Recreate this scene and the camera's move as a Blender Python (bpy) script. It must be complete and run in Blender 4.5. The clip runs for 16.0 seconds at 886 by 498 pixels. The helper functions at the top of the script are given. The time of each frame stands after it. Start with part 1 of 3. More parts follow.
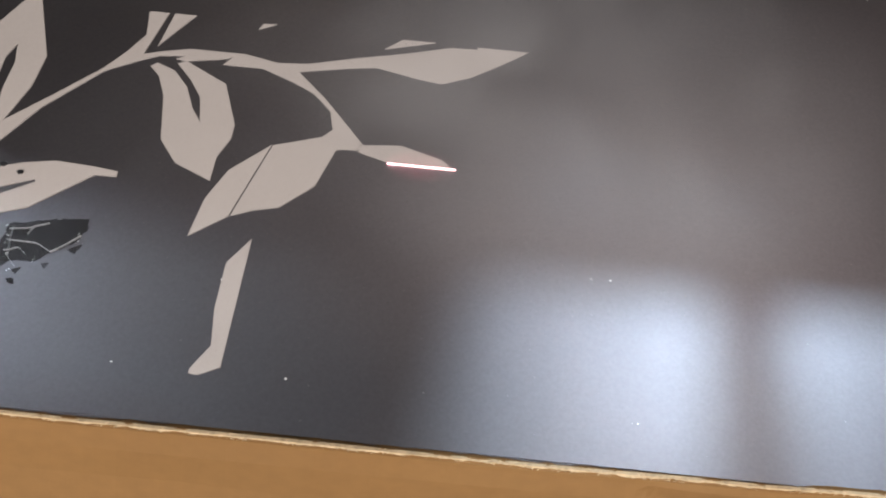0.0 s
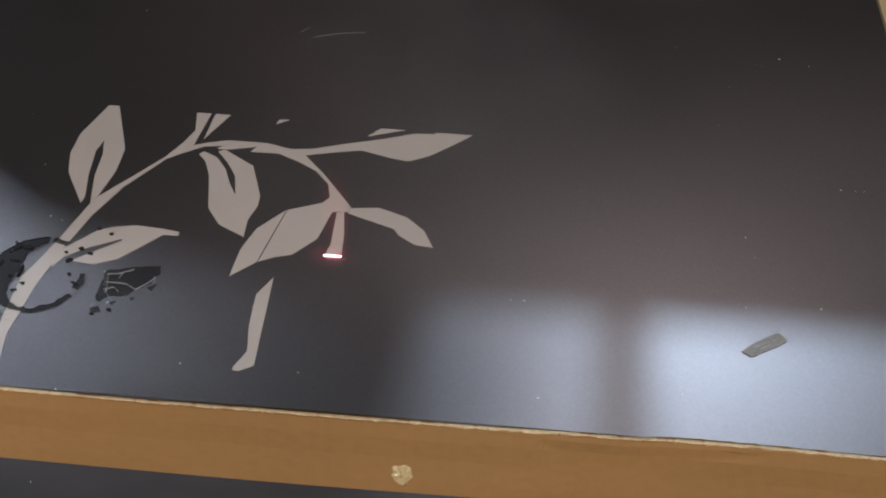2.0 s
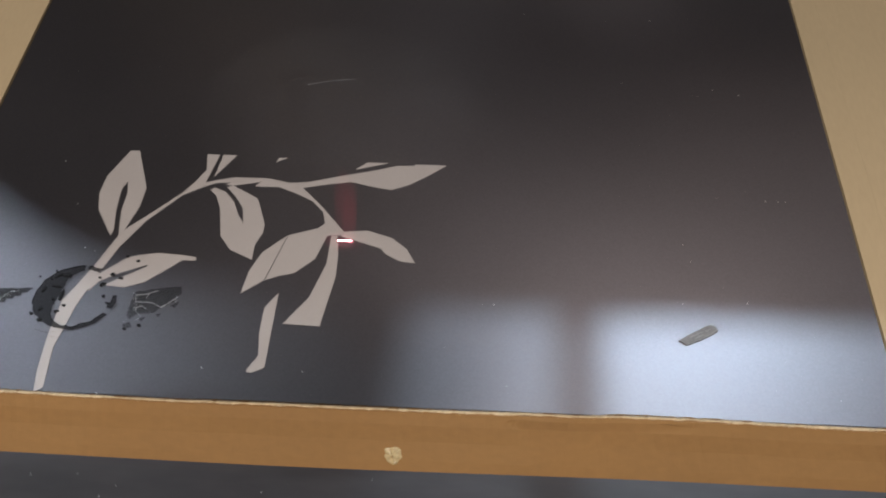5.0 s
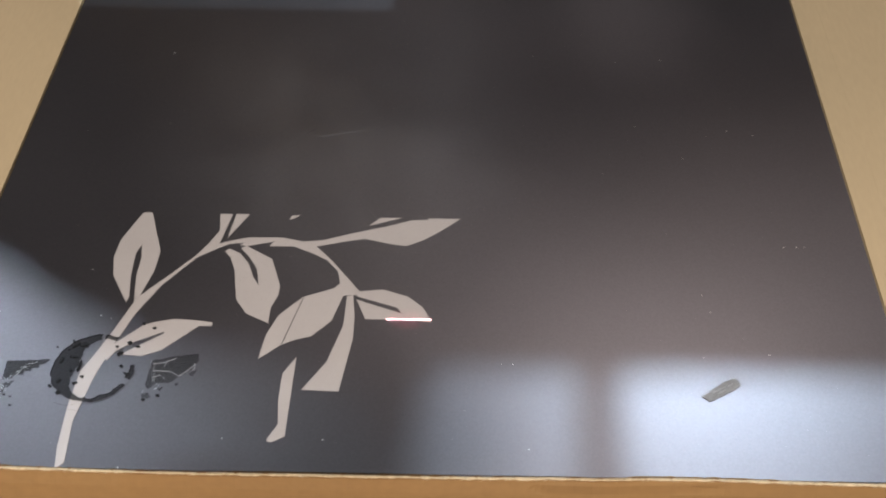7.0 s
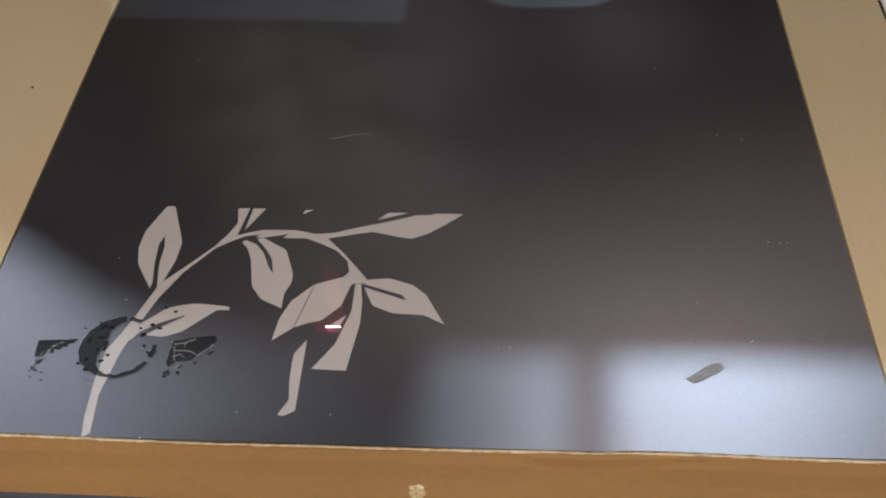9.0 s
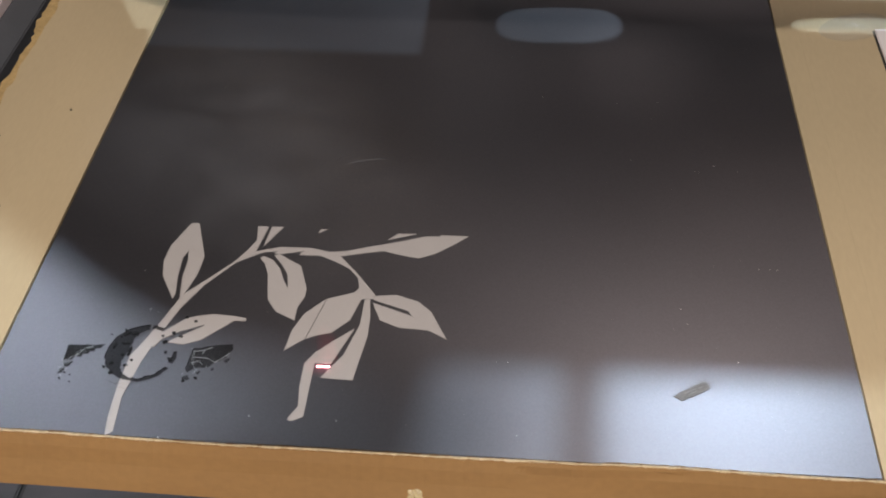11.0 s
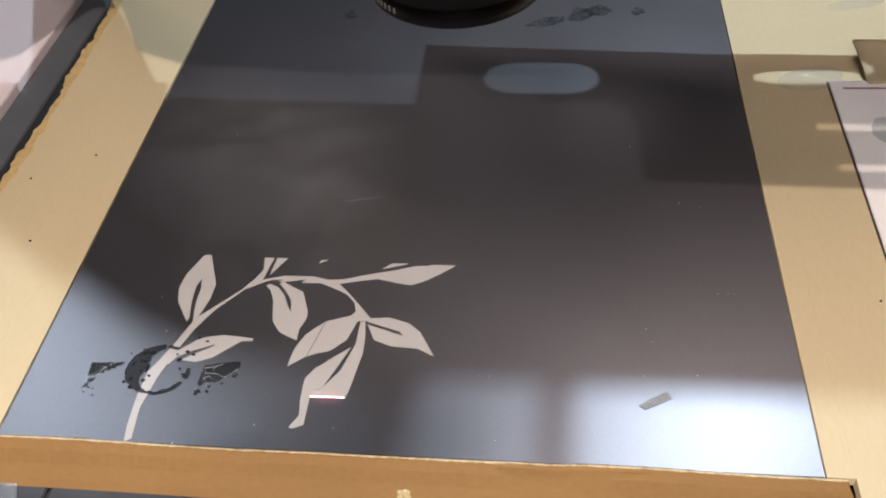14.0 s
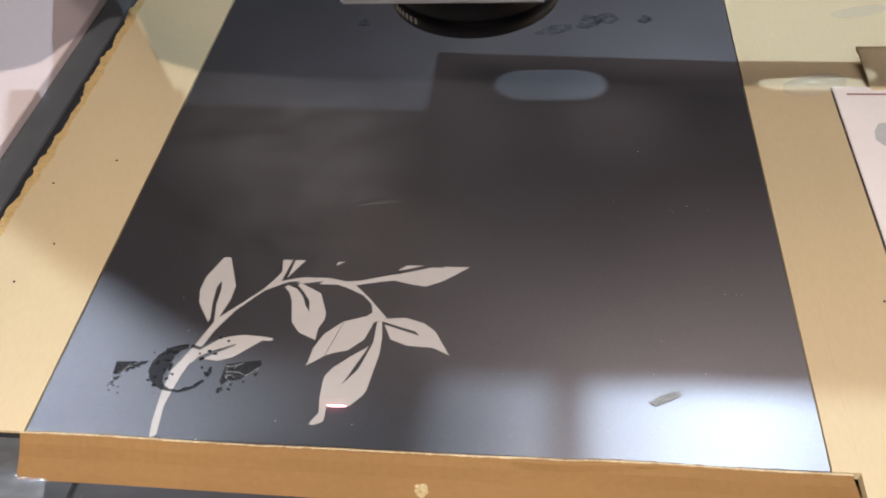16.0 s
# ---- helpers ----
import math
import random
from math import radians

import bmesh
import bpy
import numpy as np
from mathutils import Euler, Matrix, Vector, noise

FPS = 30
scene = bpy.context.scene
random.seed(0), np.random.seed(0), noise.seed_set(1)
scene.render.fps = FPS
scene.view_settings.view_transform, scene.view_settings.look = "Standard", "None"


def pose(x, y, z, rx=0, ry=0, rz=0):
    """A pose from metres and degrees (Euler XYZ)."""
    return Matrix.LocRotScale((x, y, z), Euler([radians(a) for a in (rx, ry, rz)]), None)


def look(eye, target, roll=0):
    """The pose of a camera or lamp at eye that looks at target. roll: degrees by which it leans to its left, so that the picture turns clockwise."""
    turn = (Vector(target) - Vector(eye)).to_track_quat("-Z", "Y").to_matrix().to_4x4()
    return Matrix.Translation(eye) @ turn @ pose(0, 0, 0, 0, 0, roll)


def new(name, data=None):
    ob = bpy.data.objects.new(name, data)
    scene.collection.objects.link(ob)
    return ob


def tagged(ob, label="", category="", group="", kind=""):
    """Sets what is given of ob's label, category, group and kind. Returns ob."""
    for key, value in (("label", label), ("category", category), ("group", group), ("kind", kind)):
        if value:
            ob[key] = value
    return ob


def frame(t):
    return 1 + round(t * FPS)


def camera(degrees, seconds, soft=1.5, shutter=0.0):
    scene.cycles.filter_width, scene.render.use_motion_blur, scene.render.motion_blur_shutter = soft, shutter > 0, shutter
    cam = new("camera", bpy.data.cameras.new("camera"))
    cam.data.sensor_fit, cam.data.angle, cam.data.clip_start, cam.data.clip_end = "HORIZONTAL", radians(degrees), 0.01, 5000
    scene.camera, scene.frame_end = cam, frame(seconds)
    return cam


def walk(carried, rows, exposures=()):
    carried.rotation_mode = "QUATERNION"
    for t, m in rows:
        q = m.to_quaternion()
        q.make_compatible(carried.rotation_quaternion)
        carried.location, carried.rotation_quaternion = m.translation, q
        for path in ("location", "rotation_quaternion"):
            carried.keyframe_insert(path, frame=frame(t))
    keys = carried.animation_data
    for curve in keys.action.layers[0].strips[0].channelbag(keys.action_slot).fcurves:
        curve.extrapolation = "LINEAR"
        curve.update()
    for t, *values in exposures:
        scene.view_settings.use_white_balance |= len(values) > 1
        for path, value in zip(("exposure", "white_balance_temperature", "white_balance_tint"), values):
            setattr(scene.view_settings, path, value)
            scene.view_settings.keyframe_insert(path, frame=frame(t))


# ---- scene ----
cam = camera(53.3, 16.0, 2.0)
PATH = [
    (0, (0.0068, -0.050, 0.2328), (-0.017, 1.030, -1.458), 4.5),
    (0.5, (0.0104, -0.0638, 0.2652), (0.008, 1.013, -1.444), 5.6),
    (1, (0.0245, -0.0855, 0.2975), (-0.022, 1.007, -1.377), 3.0),
    (1.5, (0.032, -0.098, 0.314), (-0.044, 1.016, -1.346), 1.3),
    (2, (0.034, -0.109, 0.334), (-0.045, 1.012, -1.32), 0.8),
    (2.5, (0.038, -0.116, 0.344), (-0.047, 1.009, -1.308), -0.1),
    (3, (0.041, -0.127, 0.357), (-0.042, 1.018, -1.281), -0.2),
    (5.5, (0.049, -0.153, 0.393), (-0.034, 1.033, -1.215), -1.5),
    (6, (0.051, -0.139, 0.401), (-0.058, 1.058, -1.197), -3.1),
    (6.5, (0.05, -0.127, 0.399), (-0.061, 1.061, -1.206), -4.0),
    (7, (0.043, -0.126, 0.4), (-0.059, 1.051, -1.214), -3.7),
    (7.5, (0.038, -0.132, 0.4), (-0.069, 1.045, -1.213), -3.8),
    (8, (0.039, -0.141, 0.402), (-0.063, 1.039, -1.21), -3.8),
    (8.5, (0.048, -0.148, 0.406), (-0.064, 1.048, -1.193), -3.9),
    (9, (0.053, -0.159, 0.414), (-0.088, 1.059, -1.166), -4.5),
    (11.5, (0.075, -0.184, 0.435), (-0.166, 1.077, -1.099), -6.1),
    (12, (0.084, -0.189, 0.433), (-0.203, 1.059, -1.103), -7.6),
    (12.5, (0.093, -0.195, 0.44), (-0.201, 1.05, -1.098), -8.1),
    (13, (0.091, -0.202, 0.45), (-0.165, 1.066, -1.075), -7.3),
    (13.5, (0.088, -0.221, 0.456), (-0.142, 1.107, -1.022), -6.1),
    (14, (0.088, -0.232, 0.464), (-0.136, 1.128, -0.986), -5.4),
    (14.5, (0.099, -0.235, 0.471), (-0.165, 1.127, -0.97), -6.2),
    (15, (0.091, -0.233, 0.469), (-0.182, 1.129, -0.97), -6.1),
    (15.5, (0.079, -0.237, 0.47), (-0.144, 1.119, -0.984), -5.2),
    (16, (0.082, -0.246, 0.475), (-0.149, 1.122, -0.965), -5.6),
]
walk(cam, [(t, look(eye, target, roll)) for t, eye, target, roll in PATH],
     [(0, 0.15), (0.5, -0.07), (1.0, -0.28), (2.0, -0.42), (3.0, -0.64), (5.5, -0.1), (7, 0.15), (8, 0.0), (9, -0.2), (11.5, 0.08), (12, 0.4), (16, 0.42)])

# ---------------------------------------------------------------- light
world = bpy.data.worlds.new("room_air")
scene.world = world
world.use_nodes = True
world.node_tree.nodes["Background"].inputs[0].default_value = (0.88, 0.88, 0.92, 1)
world.node_tree.nodes["Background"].inputs[1].default_value = 0.05

COOL = (0.41, 0.612, 0.90)     # small cold work lamp behind the light shield
SIDE = (-0.90, 0.672, 0.92)    # second small cold light, unseen, added to brighten the panel's near left
WARM = (-0.15, -0.74, 0.85)   # warm room lamp behind the viewer


def lamp(name, eye, target, size, watts, colour):
    data = bpy.data.lights.new(name, "AREA")
    data.shape, data.size, data.energy, data.color = "DISK", size, watts, colour
    ob = new(name, data)
    ob.matrix_world = look(eye, target)
    return ob


lamp("work_lamp_light", COOL, (0, 0.3, 0), 0.0095, 8.3, (0.63, 0.82, 1.0))
# added light without a known source, for the bright near-left patch
lamp("added_side_light", SIDE, (-0.3, 0.1, 0), 0.019, 3.9, (0.73, 0.86, 1.0))
# broad fill added from above and behind the viewer, in place of ambient light
lamp("front_fill_light", (0.3, -1.5, 2.2), (0.1, 0.3, 0), 1.0, 30, (0.95, 0.95, 1.0))
# warm fill added so the panel's right middle reflects a brownish glow
lamp("warm_glow_fill", (0.60, 1.10, 2.2), (0.2, 0.1, 0), 0.7, 13.2, (1.0, 0.86, 0.81))
lamp("room_lamp_light", WARM, (0, 0.3, 0), 0.0020, 17.6, (1.0, 0.945, 0.90))


# ---------------------------------------------------------------- materials
def mat(name, base, rough=0.6, metal=0.0, vary=0.15, scale=60.0, bump=0.1, fine=700.0, spec=0.5, stretch=(1, 1, 1), rvary=0.1, emit=None, strength=0.0):
    m = bpy.data.materials.new(name)
    m.use_nodes = True
    nt = m.node_tree
    n, l = nt.nodes, nt.links
    b = n["Principled BSDF"]
    b.inputs["Metallic"].default_value = metal
    b.inputs["Specular IOR Level"].default_value = spec
    co = n.new("ShaderNodeTexCoord")
    mp = n.new("ShaderNodeMapping")
    mp.inputs["Scale"].default_value = stretch
    l.new(co.outputs["Object"], mp.inputs["Vector"])
    big = n.new("ShaderNodeTexNoise")
    big.inputs["Scale"].default_value = scale
    big.inputs["Detail"].default_value = 5
    small = n.new("ShaderNodeTexNoise")
    small.inputs["Scale"].default_value = fine
    small.inputs["Detail"].default_value = 3
    for t in (big, small):
        l.new(mp.outputs[0], t.inputs["Vector"])
    add = n.new("ShaderNodeMath")
    add.operation = "ADD"
    l.new(big.outputs["Fac"], add.inputs[0])
    l.new(small.outputs["Fac"], add.inputs[1])
    rng = n.new("ShaderNodeMapRange")
    rng.inputs["From Min"].default_value, rng.inputs["From Max"].default_value = 0.6, 1.4
    rng.inputs["To Min"].default_value, rng.inputs["To Max"].default_value = 1 - vary, 1 + vary
    l.new(add.outputs[0], rng.inputs["Value"])
    mul = n.new("ShaderNodeVectorMath")
    mul.operation = "MULTIPLY"
    mul.inputs[0].default_value = base
    l.new(rng.outputs[0], mul.inputs[1])
    l.new(mul.outputs[0], b.inputs["Base Color"])
    rr = n.new("ShaderNodeMapRange")
    rr.inputs["To Min"].default_value, rr.inputs["To Max"].default_value = max(0.02, rough - rvary), min(1, rough + rvary)
    l.new(big.outputs["Fac"], rr.inputs["Value"])
    l.new(rr.outputs[0], b.inputs["Roughness"])
    if bump:
        bp = n.new("ShaderNodeBump")
        bp.inputs["Strength"].default_value = bump
        bp.inputs["Distance"].default_value = 0.0005
        l.new(add.outputs[0], bp.inputs["Height"])
        l.new(bp.outputs[0], b.inputs["Normal"])
    if emit:
        b.inputs["Emission Color"].default_value = (*emit, 1)
        b.inputs["Emission Strength"].default_value = strength
    return m


COATING = mat("dark_satin_coating", (0.155, 0.147, 0.156), 0.43, 0.92, 0.10, 9, 0.01, 900, 0.5, rvary=0.04)
BARE = mat("bared_matt_glass", (0.36, 0.325, 0.305), 0.75, 0, 0.05, 40, 0.05, 1500, 0.3)
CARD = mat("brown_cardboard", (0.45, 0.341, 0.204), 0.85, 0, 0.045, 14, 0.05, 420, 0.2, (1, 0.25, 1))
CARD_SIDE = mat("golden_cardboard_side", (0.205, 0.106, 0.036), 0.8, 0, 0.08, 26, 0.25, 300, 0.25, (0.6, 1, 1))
CARD_CORE = mat("torn_cardboard_core", (0.42, 0.28, 0.12), 0.9, 0, 0.25, 120, 0.6, 500, 0.2)
CARD_FUZZ = mat("pale_cut_cardboard_edge", (0.52, 0.39, 0.24), 0.9, 0, 0.35, 250, 0.6, 800, 0.2)
TRAY = mat("black_box_inside", (0.02, 0.018, 0.018), 0.7, 0, 0.2, 40)
TILE = mat("dark_grey_floor_tile", (0.030, 0.028, 0.030), 0.5, 0, 0.45, 8, 0.2, 90, 0.35, (0.25, 1, 1))
GROUT = mat("black_grout", (0.012, 0.012, 0.012), 0.9, 0, 0.2, 80)
PINK = mat("pale_pink_board", (0.62, 0.50, 0.48), 0.6, 0, 0.05, 20, 0.05, 300)
BOARD_EDGE = mat("dark_board_edge", (0.07, 0.07, 0.075), 0.6, 0, 0.2, 60)
PAPER = mat("white_printing_paper", (0.74, 0.66, 0.63), 0.8, 0, 0.03, 20, 0.05, 300, 0.3)
PRINT = mat("grey_print", (0.45, 0.43, 0.42), 0.8, 0, 0.1, 60)
PRINT_RED = mat("dark_red_print", (0.22, 0.07, 0.06), 0.8, 0, 0.1, 60)
STAIN = mat("black_tacky_residue", (0.016, 0.016, 0.017), 0.7, 0, 0.5, 260, 0.8, 900, 0.12)
TAPE = mat("grey_masking_tape", (0.17, 0.163, 0.158), 0.7, 0, 0.25, 180, 0.5, 700, 0.3)


def broken(m, low, high, scale):
    """Lets a thin layer flake away in patches."""
    n, l = m.node_tree.nodes, m.node_tree.links
    co = n.new("ShaderNodeTexCoord")
    ns = n.new("ShaderNodeTexNoise")
    ns.inputs["Scale"].default_value = scale
    ns.inputs["Detail"].default_value = 6
    ns.inputs["Roughness"].default_value = 0.6
    l.new(co.outputs["Object"], ns.inputs["Vector"])
    r = n.new("ShaderNodeMapRange")
    r.inputs["From Min"].default_value, r.inputs["From Max"].default_value = low, high
    l.new(ns.outputs["Fac"], r.inputs["Value"])
    l.new(r.outputs[0], n["Principled BSDF"].inputs["Alpha"])
    return m


RING = mat("grey_black_residue_film", (0.016, 0.016, 0.018), 0.62, 0, 0.6, 200, 0.5, 900, 0.15)
RING.node_tree.nodes["Principled BSDF"].inputs["Alpha"].default_value = 0.74
FLAKED = broken(mat("flaked_black_residue", (0.055, 0.056, 0.06), 0.5, 0, 0.6, 260, 0.5, 900, 0.3), 0.42, 0.68, 120)
DUST = mat("white_dust", (0.75, 0.74, 0.72), 0.6, 0, 0.1, 300)
STREAK = mat("worn_tape_streak", (0.23, 0.222, 0.215), 0.7, 0, 0.2, 200)
FAINT = mat("faint_grey_scratch", (0.30, 0.30, 0.31), 0.5, 0, 0.2, 200)
FAINT.node_tree.nodes["Principled BSDF"].inputs["Alpha"].default_value = 0.25
SCRATCH = mat("dull_grey_scratch", (0.32, 0.32, 0.33), 0.5, 0, 0.2, 200)
GLUE = mat("shiny_dry_glue", (0.60, 0.47, 0.25), 0.16, 0, 0.25, 300, 0.5, 600, 0.7)
GLUE.node_tree.nodes["Principled BSDF"].inputs["Alpha"].default_value = 0.55
BLACK = mat("black_anodised_aluminium", (0.010, 0.008, 0.008), 0.45, 0, 0.1, 80, 0.05, 900, 0.2)
ALU = mat("brushed_aluminium", (0.72, 0.66, 0.65), 0.4, 0.35, 0.06, 40, 0.1, 500, 0.5, (1, 12, 1))
GLASS_DARK = mat("coated_lens_glass", (0.01, 0.012, 0.012), 0.05, 0, 0.05, 20, 0)
LETTER = mat("pale_engraved_letters", (0.75, 0.72, 0.66), 0.6, 0, 0.05, 20, 0)
WALL = mat("grey_wall_paint", (0.15, 0.148, 0.15), 0.9, 0, 0.06, 3, 0.1, 60)
SHIELD = mat("pale_cardboard_inside", (0.30, 0.24, 0.205), 0.85, 0, 0.08, 14, 0.2, 400, 0.2)
BLOCKER = mat("black_light_blocker", (0.02, 0.02, 0.02), 0.6, 0, 0.1, 40)
STEEL = mat("grey_painted_steel", (0.15, 0.15, 0.15), 0.5, 0.3, 0.1, 30)
# half see-through, so that the added screen's shadow stays weak
GAUZE = mat("grey_gauze", (0.12, 0.12, 0.12), 0.8, 0, 0.1, 30)
GAUZE.node_tree.nodes["Principled BSDF"].inputs["Alpha"].default_value = 0.55
SPARK = mat("laser_burn_light", (1, 0.8, 0.8), 0.5, 0, 0, 10, 0, emit=(1.0, 0.52, 0.58), strength=5.0)


# ---------------------------------------------------------------- mesh helpers
def part(name, bm, material, parent=None, label="", smooth=False):
    me = bpy.data.meshes.new(name)
    bm.normal_update()
    bm.to_mesh(me)
    bm.free()
    me.materials.append(material)
    if smooth:
        for p in me.polygons:
            p.use_smooth = True
    ob = new(name, me)
    if parent:
        ob.parent = parent
    if label:
        ob["label"] = label
    return ob


def thing(name, label, category, group="", kind="", at=(0, 0, 0)):
    ob = new(name)
    ob.location = at
    ob.empty_display_size = 0.02
    return tagged(ob, label, category, group, kind)


def box(x0, x1, y0, y1, z0, z1, bevel=0.0, bm=None, seg=2):
    own = bmesh.new()
    bmesh.ops.create_cube(own, size=1)
    for v in own.verts:
        v.co = Vector(((x0 + x1) / 2 + v.co.x * (x1 - x0), (y0 + y1) / 2 + v.co.y * (y1 - y0), (z0 + z1) / 2 + v.co.z * (z1 - z0)))
    if bevel:
        bmesh.ops.bevel(own, geom=own.edges[:], offset=bevel, segments=seg, affect="EDGES")
    return own


def slab(outline, z0, z1, holes=(), place=None):
    """A flat plate with the outline and holes in x and y, from z0 to z1; place turns it into space."""
    bm = bmesh.new()
    for loop in (outline, *holes):
        vs = [bm.verts.new((x, y, z1)) for x, y in loop]
        for i in range(len(vs)):
            bm.edges.new((vs[i], vs[i - 1]))
    bmesh.ops.triangle_fill(bm, edges=bm.edges[:], use_beauty=True)
    for f in bm.faces:
        if f.normal.z < 0:
            f.normal_flip()
    ex = bmesh.ops.extrude_face_region(bm, geom=bm.faces[:])
    low = [g for g in ex["geom"] if isinstance(g, bmesh.types.BMVert)]
    for v in low:
        v.co.z = z0
    bmesh.ops.recalc_face_normals(bm, faces=bm.faces[:])
    if place:
        bm.transform(place)
    return bm


def turned(profile, steps=48, arc=2 * math.pi):
    """A turned body from (radius, height) pairs."""
    bm = bmesh.new()
    rings = [[bm.verts.new((r * math.cos(arc * i / steps), r * math.sin(arc * i / steps), z)) for i in range(steps)] for r, z in profile]
    for a, b in zip(rings, rings[1:]):
        for i in range(steps):
            j = (i + 1) % steps
            bm.faces.new((a[i], a[j], b[j], b[i]))
    bm.faces.new(rings[0][::-1])
    bm.faces.new(rings[-1])
    bmesh.ops.recalc_face_normals(bm, faces=bm.faces[:])
    return bm


def mm(*xy):
    return [(a / 1000, b / 1000) for a, b in zip(xy[::2], xy[1::2])]


def jag(x0, x1, y0, y1, n, amp, seed):
    """An uneven line from (x0, y0) to (x1, y1)."""
    r = random.Random(seed)
    out = []
    for i in range(n + 1):
        f = i / n
        w = amp * (0.6 * math.sin(f * 23 + seed) + 0.5 * math.sin(f * 61 + 2 * seed) + r.uniform(-0.7, 0.7))
        out.append((x0 + (x1 - x0) * f + w, y0 + (y1 - y0) * f))
    return out


# ---------------------------------------------------------------- the room
FLOOR_Z = -0.023
part("wall_north", box(-2.2, 2.2, 2.2, 2.3, FLOOR_Z, 2.3), WALL)
part("wall_south", box(-2.2, 2.2, -2.3, -2.2, FLOOR_Z, 2.3), WALL)
part("wall_west", box(-2.3, -2.2, -2.3, 2.3, FLOOR_Z, 2.3), WALL)
part("wall_east", box(2.2, 2.3, -2.3, 2.3, FLOOR_Z, 2.3), WALL)
part("ceiling", box(-2.3, 2.3, -2.3, 2.3, 2.3, 2.4), WALL)
floor = part("floor", box(-2.3, 2.3, -2.3, 2.3, FLOOR_Z - 0.05, FLOOR_Z - 0.003), GROUT)
for name, words in (("wall_north", "plain grey painted wall"), ("wall_south", "plain grey painted wall"), ("wall_west", "plain grey painted wall"),
                    ("wall_east", "plain grey painted wall"), ("ceiling", "plain grey painted ceiling"), ("floor", "dark grey tiled floor with thin black joints")):
    tagged(bpy.data.objects[name], words, name.split("_")[0], kind="structure")


# ---------------------------------------------------------------- the coated panel and its engraving
panel = thing("mirror_panel", "dark satin-coated glass panel with a leafy branch being laser-engraved", "mirror panel", at=(0, 0.03, -0.006))
PZ = Matrix.Translation((0, -0.03, 0.006))   # from plan to the panel's own space
sheet_bm = box(-0.25, 0.25, 0.0332, 0.74, -0.006, 0, 0.0005)
sheet_bm.transform(PZ)
part("coated_sheet", sheet_bm, COATING, panel)


def engraved(name, outline, holes=(), label="", material=BARE, lift=0.0003):
    bm = slab(outline, -0.0002, lift, holes, PZ)
    return part(name, bm, material, panel, label)


engraved("leaf", mm(-159.5, 191, -154, 191, -143, 163, -143.5, 149, -147.5, 133.5, -150, 129, -151, 134, -153, 146, -153, 159, -155, 167.5, -157, 161, -156, 146, -153.6, 132.5, -154.5, 128.5,
                        -166, 146, -169, 158, -168, 171), label="pale bared leaf with a dark midrib")
engraved("stem", mm(-166, 33, -162, 36, -164, 58, -160, 82, -154, 103, -147, 122, -137, 140, -121, 159, -110, 165.5, -104, 168.5, -95, 169.5, -98, 167.5, -94, 167, -80, 170, -78, 171.2, -74, 173, -94, 173,
                        -103, 170.8, -110, 168.5, -106, 190, -113.5, 190, -111.5, 178, -116, 169, -122, 160, -134, 147, -149, 131.5, -157, 110, -163, 96, -168, 86, -169, 66, -168, 45), label="pale bared stem of the branch")
engraved("leaf", mm(-104, 190, -96, 190, -106, 173), label="pale bared leaf tip cut off straight")
engraved("leaf", mm(-156, 92, -152, 98.6, -143, 104.2, -129.4, 110, -128.6, 109, -141.5, 101, -148.6, 96.2, -138, 95.3, -128, 99, -111, 114, -104, 114, -104, 116, -111, 117, -125, 118, -135, 116, -141, 114, -149, 107, -158, 99), label="pale bared side leaf with dark midrib", lift=0.00045)
engraved("leaf", mm(-106, 163, -104, 165, -97, 162, -91, 155, -87, 146, -83, 140, -85.5, 151, -91, 159, -97, 165.5, -94, 167, -78, 158, -71, 140, -71, 134, -74, 126, -74, 116, -87, 122, -94, 131, -98, 150, -102, 159), label="pale bared hanging leaf with dark midrib")
engraved("stem", mm(-81, 167, -67, 167, -55, 161.8, -47, 157.5, -40, 150, -38, 142, -41, 138.5, -34, 134, -28.5, 134.3, -27, 137, -35, 146.5, -43, 156, -54, 167, -38, 170.6, -27, 172.6,
                        -35, 176, -51, 171.2, -62, 170.2, -74, 173, -78, 171.2), label="pale bared arching stem")
engraved("leaf", mm(-35, 176, -27, 172.6, -12, 169, -3, 167.6, 7, 172, 17, 179, 27, 187, 8.3, 187.2, 9, 186, -1, 185.8, -16, 181), label="pale bared pointed leaf")
engraved("leaf", mm(-41, 138.5, -56.6, 133, -64.6, 103.2, -58, 106.2, -50, 108.2, -40, 118, -35.5, 133.5, -34, 134), label="pale bared broad leaf, inner part")
engraved("leaf", mm(-57.1, 133, -69, 121, -74, 109, -76, 94.3, -65.2, 103), label="pale bared broad leaf, outer part")
engraved("leaf", mm(-72, 186, -71, 189, -66, 189.4), label="tiny pale bared chip")
engraved("leaf", mm(-25, 182, -19, 187.6, -7, 187.6), label="pale bared sliver of a leaf")
engraved("leaf", mm(-56, 95.5, -56, 86, -56, 51.5, -62, 48.5, -64.6, 48.8, -64.6, 50.2, -60.2, 58, -62, 70, -62, 86), label="pale bared leaf point shaped like a foot")


def cut(poly, y, above):
    """The part of a polygon above or below the line at y."""
    out = []
    for (x0, y0), (x1, y1) in zip(poly, poly[1:] + poly[:1]):
        a, b = (y0 >= y) == above, (y1 >= y) == above
        if a:
            out.append((x0, y0))
        if a != b:
            f = (y - y0) / (y1 - y0)
            out.append((x0 + (x1 - x0) * f, y))
    return out


# leaves that the laser bares while it runs: outline, and when its line stands at which y
RIGHT_UPPER = mm(-28, 136.5, -14, 138, 0, 133.5, 8.5, 126.5, 13.5, 117.5, 5, 118.5, -3, 123, -5.5, 126.5, -28, 133.6)
